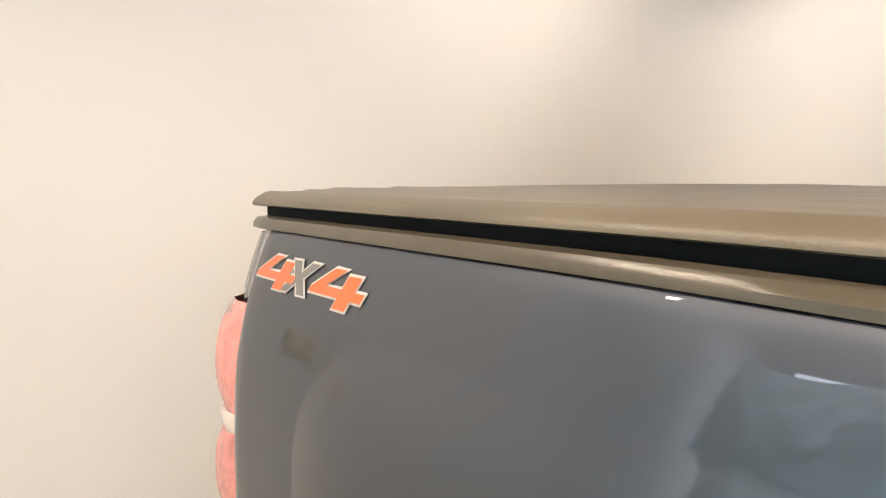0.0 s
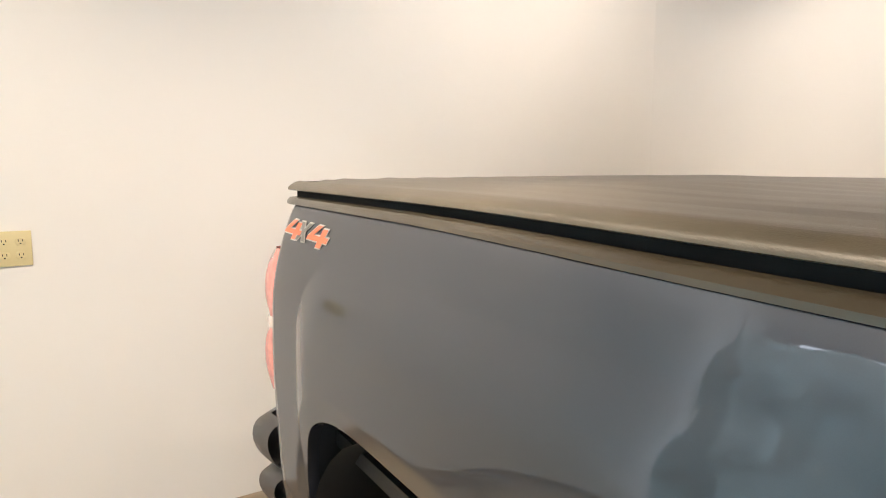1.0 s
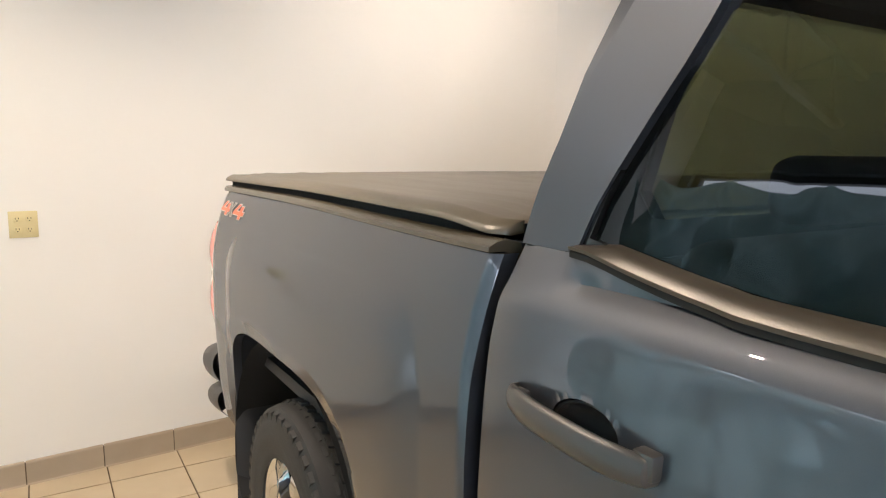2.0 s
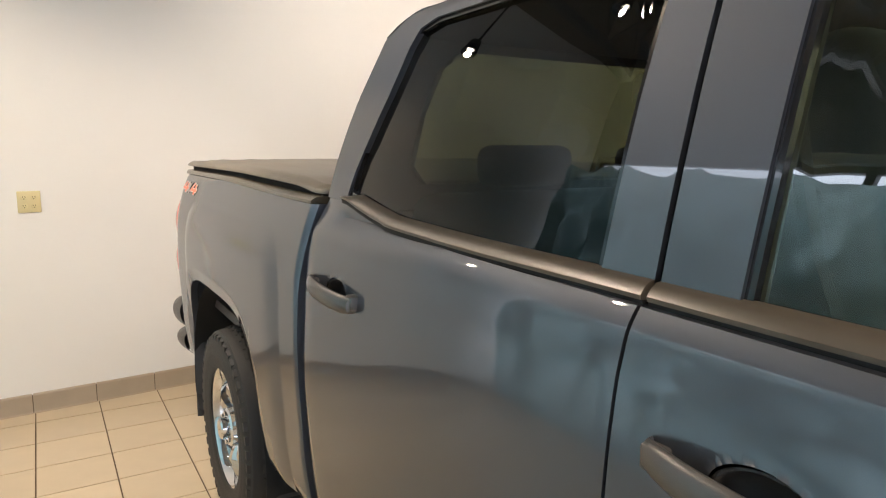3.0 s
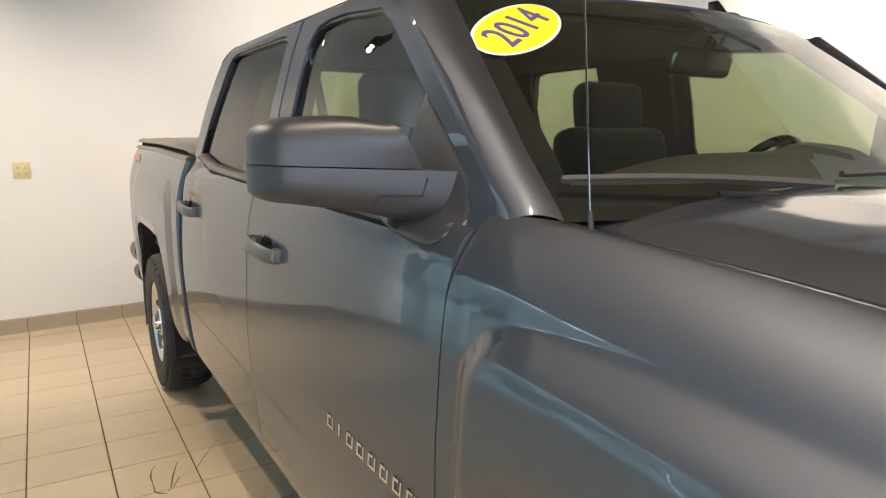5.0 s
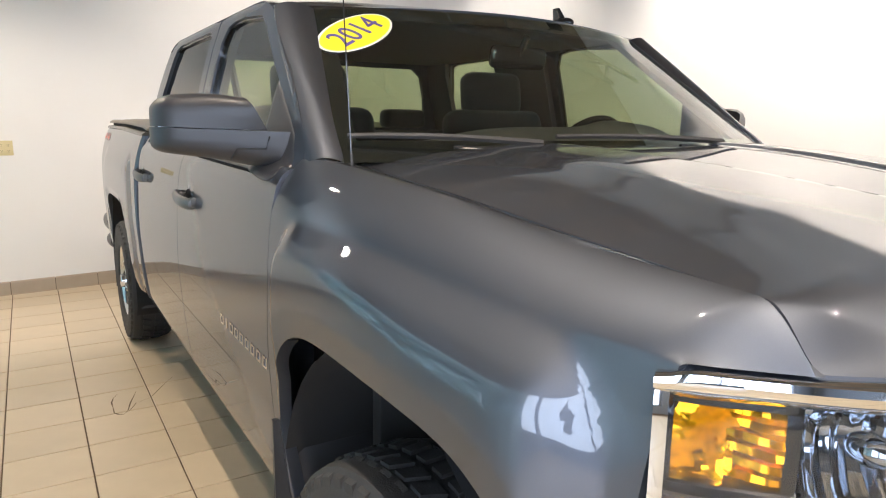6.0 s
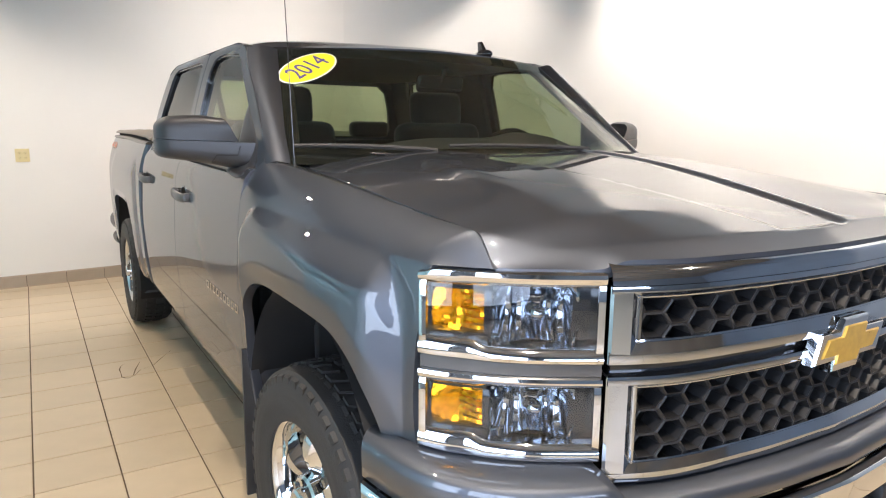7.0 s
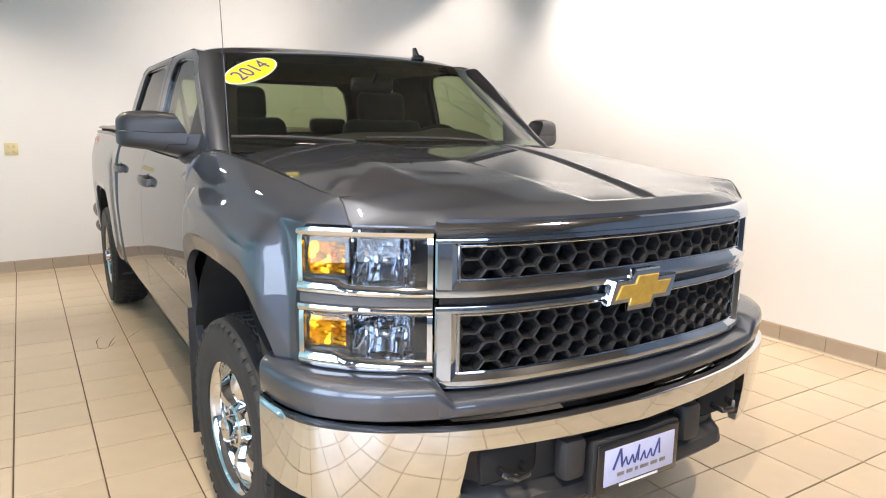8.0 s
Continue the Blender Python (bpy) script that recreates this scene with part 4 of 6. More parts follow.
for y in span(0.982, 2.850, 44):
    drop = roof_drop(y)
    w = 0.712 + 0.073 * step(0.98, 1.24, y)
    row = []
    for u in RX:
        a = abs(u)
        z = 1.893 - 0.026 * a ** 2 - (0.030 - 0.018 * step(1.35, 1.0, y)) * a ** 10 - drop
        for r in (0.42, 0.62):
            z -= 0.004 * math.exp(-((a - r) / 0.012) ** 2) * step(1.25, 1.5, y)
        yy = y + 0.24 * (u * w) ** 2 * (1 - step(0.982, 1.30, y))
        row.append((u * w, yy, z))
    rows.append(row)
grid(bm, rows)
rim(bm, (0, 0, -0.010))
part("roof", bm, PAINT, TRUCK, smooth=35)
FRAME_TOP = spline([1.02, 1.06, 1.16, 1.40, 2.20, 2.50, 2.70, 2.80, 2.86], [1.773, 1.797, 1.830, 1.851, 1.850, 1.846, 1.838, 1.795, 1.74])
for sx in (-1, 1):
    bm = bmesh.new()
    rows = []
    for y in span(1.06, 2.795, 44):
        d = roof_drop(y)
        w = 0.712 + 0.073 * step(0.98, 1.24, y)
        zr, zf = 1.838 + 0.018 * step(1.35, 1.0, y) - d, FRAME_TOP(y)
        xf = max(GREEN(zf) + 0.002, w + 0.004)
        rows.append([(sx * (w - 0.03), y, zr - 0.012), (sx * (w - 0.006), y, zr)] + [(sx * (w + (xf - w) * t), y, zr + (zf - zr) * t + 0.006 * math.sin(math.pi * t)) for t in (0.2, 0.4, 0.6, 0.8, 1.0)] + [(sx * (xf - 0.012), y, zf - 0.02)])
    grid(bm, rows)
    part("roof_rail", bm, PAINT, TRUCK)

# back of the cab with its window
bm = bmesh.new()
outer = [(-0.935, 1.36), (0.93, 1.36), (0.905, 1.50), (0.86, 1.66), (0.80, 1.80), (0.74, 1.842), (-0.74, 1.842), (-0.80, 1.80), (-0.86, 1.66), (-0.905, 1.50)]
inner = [(-0.66, 1.43), (0.66, 1.43), (0.70, 1.48), (0.68, 1.62), (0.64, 1.74), (0.58, 1.785), (-0.58, 1.785), (-0.64, 1.74), (-0.68, 1.62), (-0.70, 1.48)]
grid(bm, [[(x, 2.862, z) for x, z in outer + outer[:1]], [(x, 2.856, z) for x, z in inner + inner[:1]]])
bmesh.ops.remove_doubles(bm, verts=bm.verts, dist=0.0001)
rim(bm, (0, -0.03, 0))
cab_back = part("cab_back", bm, PAINT, TRUCK)
bm = bmesh.new()
bm.faces.new([bm.verts.new((x * 1.01, 2.846, z)) for x, z in inner])
g = part("rear_window", bm, SIDE_GLASS, cab_back, "greenish rear cab glass")
g.visible_shadow = False
bm = bmesh.new()
box(bm, -0.945, 0.945, 2.83, 2.86, 0.50, 1.36, 0.01)
part("cab_wall", bm, PAINT, TRUCK)
bm = bmesh.new()
box(bm, -0.94, 0.94, 0.50, 2.79, 0.46, 0.52)
part("cab_floor", bm, PLASTIC, TRUCK)
bm = bmesh.new()
box(bm, -0.74, 0.74, 1.20, 2.77, 1.812, 1.83, 0.01)
part("headliner", bm, HEADLINER, TRUCK)
bm = bmesh.new()
box(bm, -0.80, 0.80, 0.42, 0.47, 0.50, 1.33, 0.01)
part("bulkhead", bm, VOID, TRUCK)
# chassis below
for sx in (-1, 1):
    bm = bmesh.new()
    box(bm, *sorted((sx * 0.38, sx * 0.46)), -0.75, 4.75, 0.36, 0.50, 0.01)
    part("frame_rail", bm, VOID, TRUCK)
for y in (AX_F, AX_R):
    bm = bmesh.new()
    tube(bm, [(-0.80, y, AX_Z), (0.80, y, AX_Z)], 0.045, 12)
    axle = part("axle", bm, VOID, TRUCK)
bm = bmesh.new()
box(bm, -0.16, 0.16, AX_R - 0.16, AX_R + 0.16, AX_Z - 0.15, AX_Z + 0.15, 0.07)
part("axle_casing", bm, VOID, axle)

# ---------------------------------------------------------------- cabin


def seat(x, y, wide, rest):
    """Cushion, backrest and head restraint, facing the nose."""
    ob = empty("car_seat", (0, 0, 0))
    ob.parent = TRUCK
    bm = bmesh.new()
    box(bm, x - wide / 2, x + wide / 2, y - 0.42, y + 0.10, 0.80, 0.96, 0.05, segments=3)
    part("cushion", bm, CLOTH, ob)
    bm = bmesh.new()
    box(bm, x - wide / 2, x + wide / 2, y, y + 0.15, 0.92, 1.53, 0.06, Matrix.Rotation(radians(-10), 4, "X"), 3)
    part("backrest", bm, CLOTH, ob)
    for hx in rest:
        bm = bmesh.new()
        box(bm, hx - 0.160, hx + 0.160, y + 0.08, y + 0.20, 1.50, 1.705, 0.05, Matrix.Rotation(radians(-6), 4, "X"), 3)
        part("head_restraint", bm, CLOTH, ob)
        for d in (-0.05, 0.05):
            bm = bmesh.new()
            tube(bm, [(hx + d, y + 0.13, 1.42), (hx + d, y + 0.14, 1.55)], 0.006, 6)
            part("post", bm, SATIN, ob)


seat(-0.47, 1.60, 0.54, (-0.47,))
seat(0.45, 1.60, 0.54, (0.45,))
bench = empty("rear_bench")
bench.parent = TRUCK
bm = bmesh.new()
box(bm, -0.78, 0.78, 2.12, 2.62, 0.80, 0.95, 0.05, segments=3)
part("cushion", bm, CLOTH, bench)
bm = bmesh.new()
box(bm, -0.78, 0.78, 2.55, 2.69, 0.90, 1.42, 0.05, Matrix.Rotation(radians(-8), 4, "X"), 3)
part("backrest", bm, CLOTH, bench)
for hx in (-0.45, 0.0, 0.45):
    bm = bmesh.new()
    box(bm, hx - (0.14 if hx else 0.09), hx + (0.14 if hx else 0.09), 2.60, 2.70, 1.43, 1.54, 0.035, segments=3)
    part("head_restraint", bm, CLOTH, bench)
bm = bmesh.new()
rows = []
for x in np.linspace(-0.86, 0.86, 36):
    hump = 0.030 * math.exp(-((x - 0.45) / 0.19) ** 4)
    front = 0.45 + 0.17 * x * x
    top = 1.395 + 0.062 * math.exp(-((x - 0.12) / 0.52) ** 4)
    rows.append([(x, front, 1.37), (x, front + 0.12, (1.37 + top) / 2), (x, 0.76, top), (x, 0.80, top + hump * 0.8), (x, 0.86, top + hump), (x, 0.90, top + hump - 0.02), (x, 0.93, 1.34), (x, 0.92, 1.05), (x, 0.86, 0.90)])
grid(bm, rows)
part("dashboard", bm, INNER, TRUCK, "dark grey dashboard with instrument hood")
wheel = empty("steering_wheel")
wheel.parent = TRUCK
tilt = Matrix.Translation((0.42, 1.04, 1.325)) @ Matrix.Rotation(radians(-62), 4, "X")
bm = bmesh.new()
rows = [[tilt @ Vector(((0.185 + 0.015 * math.cos(q)) * math.cos(p), (0.185 + 0.015 * math.cos(q)) * math.sin(p), 0.015 * math.sin(q))) for q in np.linspace(0, math.tau, 11)[:-1]] for p in np.linspace(0, math.tau, 41)]
grid(bm, rows, close=True)
part("wheel_rim", bm, GLOSS_BLACK, wheel)
for a in (0, math.pi, -math.pi / 2):
    bm = bmesh.new()
    tube(bm, [tilt @ Vector((0, 0, -0.02)), tilt @ Vector((0.185 * math.cos(a), 0.185 * math.sin(a), 0))], 0.018, 8)
    part("spoke", bm, INNER, wheel)
bm = bmesh.new()
box(bm, -0.12, 0.12, 0.93, 0.965, 1.655, 1.73, 0.02, Matrix.Rotation(radians(10), 4, "X"), 3)
tube(bm, [(0, 0.94, 1.70), (0, 0.90, 1.76)], 0.012, 8)
part("rear_view_mirror", bm, GLOSS_BLACK, TRUCK)
for sx in (-1, 1):
    bm = bmesh.new()
    box(bm, *sorted((sx * 0.86, sx * 0.92)), 0.70, 2.72, 0.62, 1.345, 0.015)
    part("door_lining", bm, INNER, TRUCK)
    bm = bmesh.new()
    rows = [[(sx * (GREEN(z) - 0.035), y, z) for y in ((1.64, 1.73, 1.83) if sx < 0 else (1.67, 1.87, 2.08))] for z in np.linspace(1.34, 1.82, 8)]
    grid(bm, rows)
    solid(bm, 0.03)
    part("inner_pillar", bm, INNER, TRUCK)
    if sx > 0:
        bm = bmesh.new()
        rows = [[(GREEN(z) - 0.035, y, z) for y in (2.59 - 0.5 * max(z - 1.76, 0), 2.70, 2.82)] for z in np.linspace(1.34, 1.82, 8)]
        grid(bm, rows)
        solid(bm, 0.03)
        part("inner_pillar", bm, INNER, TRUCK)
bm = bmesh.new()
tube(bm, [(-0.80, 1.70, 1.70), (-0.76, 1.66, 1.40), (-0.70, 1.55, 1.05)], 0.014, 6)
part("seat_belt", bm, CLOTH, TRUCK)
# ---------------------------------------------------------------- front end
BUMP_X = spline([0, 0.25, 0.45, 0.60, 0.72, 0.82, 0.90, 0.96, 1.0], [0, 0.30, 0.55, 0.72, 0.845, 0.930, 0.985, 1.015, 1.028])
BUMP_Y = spline([0, 0.25, 0.45, 0.60, 0.72, 0.82, 0.90, 0.96, 1.0], [-0.962, -0.940, -0.898, -0.846, -0.782, -0.708, -0.626, -0.525, -0.425])


def at_plan(x, z, out=0.0):
    """A point on the upright front surface; out: metres before it."""
    a = abs(x)
    slope = (PLAN(min(a + 0.01, 0.97)) - PLAN(max(a - 0.01, 0))) / 0.02 * (1 if x >= 0 else -1)
    n = Vector((slope, -1, 0)).normalized()
    return Vector((x, PLAN(a), z)) + n * out


def bar(bm, xs, lo, hi, back, front, bevel=0.004, round_off=0.0016):
    """A bar bent along the front, between two heights and two depths."""
    rows = []
    for x in xs:
        a, b = lo(x) if callable(lo) else lo, hi(x) if callable(hi) else hi
        h = b - a
        swell = min(0.09 * h, round_off) if bevel > 0.005 else 0.0
        row = [at_plan(x, a, back), at_plan(x, a, front - bevel - swell)]
        for k in range(1, 8):
            t = k / 8
            row.append(at_plan(x, a + h * t, front - swell * (1 - math.sin(math.pi * t) ** 0.8)))
        rows.append(row + [at_plan(x, b, front - bevel - swell), at_plan(x, b, back)])
    vs = grid(bm, rows, close=True)
    bm.faces.new(vs[0])
    bm.faces.new(vs[-1][::-1])


GX = list(np.linspace(-0.649, 0.649, 44))
grille = empty("grille")
grille.parent = TRUCK
GTOP = 1.238


def frame_bar(bm, xs, outer, inner, flat=0.5):
    """A chrome frame side: a flat face by its outer edge, then a bevel down to the window with a thin lip."""
    rows = []
    h = inner - outer
    for x in xs:
        rows.append([at_plan(x, outer, -0.05), at_plan(x, outer, 0.014), at_plan(x, outer + 0.05 * h, 0.019), at_plan(x, outer + flat * 0.5 * h, 0.0205), at_plan(x, outer + flat * h, 0.020),
                     at_plan(x, outer + 0.88 * h, 0.004), at_plan(x, outer + 0.92 * h, 0.006), at_plan(x, inner, 0.005), at_plan(x, inner, -0.05)])
    vs = grid(bm, rows)
    bm.faces.new(vs[0])
    bm.faces.new(vs[-1][::-1])


def frame_end(bm, s, x_out, x_in, z0, z1):
    """The upright end of a chrome frame, with the same bevel."""
    rows = []
    w = x_in - x_out
    for z in np.linspace(z0, z1, 6):
        rows.append([at_plan(s * x_out, z, -0.05), at_plan(s * x_out, z, 0.013), at_plan(s * (x_out + 0.08 * w), z, 0.018), at_plan(s * (x_out + 0.62 * w), z, 0.0195), at_plan(s * (x_out + 0.88 * w), z, 0.004), at_plan(s * (x_out + 0.92 * w), z, 0.006), at_plan(s * x_in, z, 0.005), at_plan(s * x_in, z, -0.05)])
    vs = grid(bm, rows)
    bm.faces.new(vs[0])
    bm.faces.new(vs[-1][::-1])


bm = bmesh.new()
# sloped bright strip that rolls in under the hood edge
grid(bm, [[at_plan(x, GTOP, -0.020), at_plan(x, GTOP - 0.003, 0.0), at_plan(x, GTOP - 0.012, 0.010), at_plan(x, GTOP - 0.026, 0.017), at_plan(x, 1.2005, 0.0205)] for x in GX])
part("top_strip", bm, DIMMED_CHROME, grille, "bright strip under the hood edge")
for name, outer, inner, flat in (("top_bar", 1.2000, 1.172, 0.5), ("upper_bar", 1.037, 1.086, 0.45), ("lower_bar", 1.015, 0.984, 0.6), ("bottom_bar", 0.784, 0.826, 0.5)):
    bm = bmesh.new()
    frame_bar(bm, [-0.649 + 1.298 * k / 44 for k in range(45)], outer, inner, flat)
    part(name, bm, DIMMED_CHROME, grille, "chrome grille frame bar", smooth=30)
for s in (-1, 1):
    for lo, hi in ((0.800, 1.012), (1.040, 1.198)):
        bm = bmesh.new()
        frame_end(bm, s, 0.6505, 0.588, lo, hi)
        part("end_piece", bm, DIMMED_CHROME, grille, "chrome grille end piece", smooth=30)
bm = bmesh.new()
bar(bm, np.linspace(-0.640, 0.640, 40), 1.012, 1.040, -0.05, -0.002, 0.004)
part("slot", bm, GLOSS_BLACK, grille)
bm = bmesh.new()
bar(bm, np.linspace(-0.60, 0.60, 40), 0.79, 1.18, -0.09, -0.075, 0.002)
part("backing", bm, VOID, grille)


def honeycomb(x0, x1, z0, z1, name):
    """Six-sided cells in staggered columns, their walls standing proud of the dark backing."""
    bm = bmesh.new()
    cw, h = 0.0575, 0.054
    shape = [(-0.5, 0), (-0.25, -0.5), (0.25, -0.5), (0.5, 0), (0.25, 0.5), (-0.25, 0.5)]
    for c in range(-1, int((x1 - x0) / cw) + 2):
        for r in range(-1, int((z1 - z0) / h) + 2):
            xc, zc = x0 + (c + 0.5) * cw, z0 + (r + 0.5 + 0.5 * (c % 2)) * h
            if zc < z0 - h * 0.4 or zc > z1 + h * 0.4:
                continue

            def loop(k, out):
                return [at_plan(min(max(xc + a * cw * 4 / 3 * k, x0), x1), min(max(zc + b * h * k, z0), z1), out) for a, b in shape]
            vs = [[bm.verts.new(q) for q in loop(*kk)] for kk in ((1.0, -0.006), (0.86, -0.004), (0.80, -0.010), (0.72, -0.055))]
            for a, b in zip(vs, vs[1:]):
                for i in range(6):
                    m = (i + 1) % 6
                    bm.faces.new((a[i], a[m], b[m], b[i]))
    bmesh.ops.dissolve_degenerate(bm, dist=0.0001, edges=bm.edges)
    return part(name, bm, MESH, grille, "black honeycomb grille mesh", smooth=20)


honeycomb(-0.588, 0.588, 0.824, 0.986, "honeycomb_mesh")
honeycomb(-0.588, 0.588, 1.084, 1.174, "honeycomb_mesh")

# emblem: a slanted cross plate in gold with a chrome edge
emblem = empty("emblem")
emblem.parent = TRUCK


def cross(out, e):
    """A wide slanted bar with a taller block across its middle; e: margin."""
    a, b, c, d, s = 0.122 + e * 1.5, 0.023 + e * 0.8, 0.050 + e * 0.5, 0.047 + e, 0.022
    pts = [(-a, -b), (-c - s / 4, -b), (-c - s / 2, -d), (c - s, -d), (c - s / 2, -b), (a - s, -b), (a, b), (c + s / 4, b), (c + s / 2, d), (-c + s, d), (-c + s / 2, b), (-a + s, b)]
    return [Vector((x, PLAN(0) - out, 1.014 + z)) for x, z in pts]


for mat, name, e, o0, o1 in ((CHROME, "emblem_rim", 0.016, 0.005, 0.034), (GOLD, "emblem_plate", -0.001, 0.030, 0.038)):
    bm = bmesh.new()
    rows = [cross(o0, e), cross(o1 - 0.006, e), cross(o1, e - 0.004)]
    vs = grid(bm, rows, close=True)
    f = bm.faces.new(vs[-1])
    f.normal_update()
    bmesh.ops.triangulate(bm, faces=[f])
    part(name, bm, mat, emblem, "chrome rim" if mat is CHROME else "gold slanted cross plate", smooth=30)

# headlamps
HX0, HX1 = 0.655, 0.938


def edge_bar(bm, xs, outer, inner, reach):
    """A headlamp surround: its outer edge, a crowned face and a bevel towards the lens; reach(x) 0 to 1 widens it."""
    rows = []
    for x in xs:
        a, b = outer(abs(x)), inner(abs(x))
        h = b - a
        rows.append([at_plan(x, a, -0.05), at_plan(x, a, 0.001), at_plan(x, a + 0.10 * h, 0.007), at_plan(x, a + 0.35 * h, 0.0095), at_plan(x, a + 0.62 * h, 0.0085 - 0.002 * reach), at_plan(x, b - 0.06 * h, -0.001), at_plan(x, b, -0.004), at_plan(x, b, -0.05)])
    vs = grid(bm, rows)
    bm.faces.new(vs[0])
    bm.faces.new(vs[-1][::-1])


for sx in (-1, 1):
    lampo = empty("headlamp")
    lampo.parent = TRUCK
    xs = [sx * v for v in np.linspace(HX0, HX1, 34)]
    wave = lambda x: step(0.845, 0.868, x)
    for name, outer, inner in (
            ("bezel_top", lambda x: 1.2215 - 0.010 * step(0.915, 0.938, x), lambda x: 1.190 - 0.002 * step(0.85, 0.93, x)),
            ("bezel_upper", lambda x: 1.034, lambda x: 1.066 + 0.011 * wave(x)),
            ("bezel_lower", lambda x: 1.006, lambda x: 0.980 - 0.003 * wave(x)),
            ("bezel_bottom", lambda x: 0.824 + 0.006 * step(0.90, 0.938, x), lambda x: 0.862 + 0.012 * wave(x))):
        bm = bmesh.new()
        edge_bar(bm, xs, outer, inner, 0.5)
        part(name, bm, CHROME, lampo, "chrome headlamp surround", smooth=30)
    for a, b, zs in ((HX0 + 0.0005, 0.668, ((0.845, 0.99), (1.045, 1.20))), (0.929, HX1 - 0.0005, ((0.845, 0.99), (1.045, 1.20)))):
        for lo, hi in zs:
            bm = bmesh.new()
            bar(bm, [sx * v for v in np.linspace(a, b, 4)], lo, hi, -0.05, 0.0055, 0.004)
            part("bezel_side", bm, CHROME, lampo)
    bm = bmesh.new()
    bar(bm, xs, 1.004, 1.036, -0.05, -0.002, 0.004)
    part("divider", bm, GREY_PLASTIC, lampo, "dark strip between the two lamps")
    bm = bmesh.new()
    bar(bm, xs, 0.835, 1.21, -0.16, -0.14, 0.002)
    part("housing", bm, GLOSS_BLACK, lampo)
    for z0, z1 in ((1.064, 1.192), (0.860, 0.982)):
        zc, hh = (z0 + z1) / 2, (z1 - z0) / 2
        rnd = random.Random(int(z0 * 1000))
        # dark inner mask round the turn lamp, and a dark panel by the grille
        for xa, xb, lo, hi, out in ((0.846, 0.929, z0, z0 + 0.022, -0.014), (0.846, 0.929, z1 - 0.016, z1, -0.014), (0.9265, 0.930, z0 + 0.022, z1 - 0.016, -0.014), (0.842, 0.852, z0 + 0.022, z1 - 0.016, -0.014), (0.667, 0.708, z0, z1, -0.026)):
            bm = bmesh.new()
            bar(bm, [sx * v for v in np.linspace(xa, xb, 8)], lo, hi, -0.05, out, 0.003)
            part("inner_mask", bm, GLOSS_BLACK, lampo, "glossy black inner mask")
        # amber turn lamp: three cells of facets between fine ribs
        bm = bmesh.new()
        rows = []
        for i, x in enumerate(np.linspace(0.852, 0.927, 15)):
            row = []
            for k in range(13):
                z = z0 + 0.022 + (z1 - z0 - 0.038) * k / 12
                ribs = 0.004 * (k % 2) if x < 0.886 else 0.0
                cell = 0.011 * math.cos((x - 0.852) / 0.075 * 2 * math.pi) * math.cos((z - zc) / hh * 1.9)
                row.append(at_plan(sx * x, z, -0.026 + ribs + cell + rnd.uniform(-0.0020, 0.0020)))
            rows.append(row)
        grid(bm, rows)
        part("turn_lamp", bm, AMBER, lampo, "amber faceted turn lamp", smooth=22)
        # fluted reflector bowl
        bm = bmesh.new()
        rows = []
        for i in range(31):
            u = -1 + 2 * i / 30
            row = []
            for k in range(13):
                v = -1 + 2 * k / 12
                r2 = min(u * u * 0.9 + v * v * 0.55, 1.4)
                flute = 0.0045 * math.cos(u * 6.5 * math.pi + 0.5 * v) * min(abs(u) * 2.5, 1)
                row.append(at_plan(sx * (0.771 + 0.074 * u), zc + (hh - 0.003) * v, -0.024 - 0.080 * max(1 - r2, 0) ** 0.8 + flute + rnd.uniform(-0.0003, 0.0003)))
            rows.append(row)
        grid(bm, rows)
        part("reflector", bm, BOWL, lampo, "bright fluted reflector bowl", smooth=25)
        bm = bmesh.new()
        c = at_plan(sx * 0.771, zc, -0.055)
        bmesh.ops.create_uvsphere(bm, u_segments=16, v_segments=10, radius=0.019, matrix=Matrix.Translation(c) @ Matrix.Diagonal((1, 1.5, 1, 1)))
        part("bulb", bm, BOWL, lampo, "silvered bulb shield")
        bm = bmesh.new()
        grid(bm, [[at_plan(sx * x, z, 0.0 + 0.003 * math.sin(math.pi * (z - z0) / (z1 - z0))) for z in np.linspace(z0 - 0.002, z1 + 0.002, 7)] for x in np.linspace(0.666, 0.931, 22)])
        o = part("lens", bm, LENS, lampo, "clear headlamp lens")
        o.visible_shadow = False

# painted upper fascia of the bumper: a shelf, a shoulder and an upright face, lower before the grille
bm = bmesh.new()
rows = []
for s in span(-1, 1, 90, ((0.50, 0.58, 14), (-0.58, -0.50, 14))):
    a = abs(s)
    sg = 1 if s >= 0 else -1
    bx, by = BUMP_X(a), BUMP_Y(a)
    high = step(0.635, 0.70, bx)
    hx = min(bx, 0.66 + 0.92 * max(bx - 0.66, 0))
    hx = min(hx, 0.953 + 0.5 * max(bx - 0.985, 0))
    base = 0.778 + 0.046 * step(0.640, 0.662, hx) + 0.004 * step(0.9, 0.95, hx)
    hy = PLAN(min(hx, 0.952)) + 0.012 if a < 0.90 else PLAN(0.952) + 0.012 + (by - BUMP_Y(0.90)) * 0.60
    fx, fy = bx - 0.005, by + 0.006
    zs = 0.764 + 0.042 * high
    pts = [(hx, hy, base), (hx + (fx - hx) * 0.45, hy + (fy - hy) * 0.45, base + (zs - base) * 0.30), (hx + (fx - hx) * 0.86, hy + (fy - hy) * 0.86, base + (zs - base) * 0.78),
           (hx + (fx - hx) * 0.96, hy + (fy - hy) * 0.96, zs - 0.004), (fx, fy, zs - 0.018), (fx, fy, zs - 0.036), (fx - 0.004, fy + 0.006, 0.722), (fx * 0.985, fy + 0.03, 0.708)]
    rows.append([Vector((sg * x, y, z)) for x, y, z in pts])
grid(bm, rows)
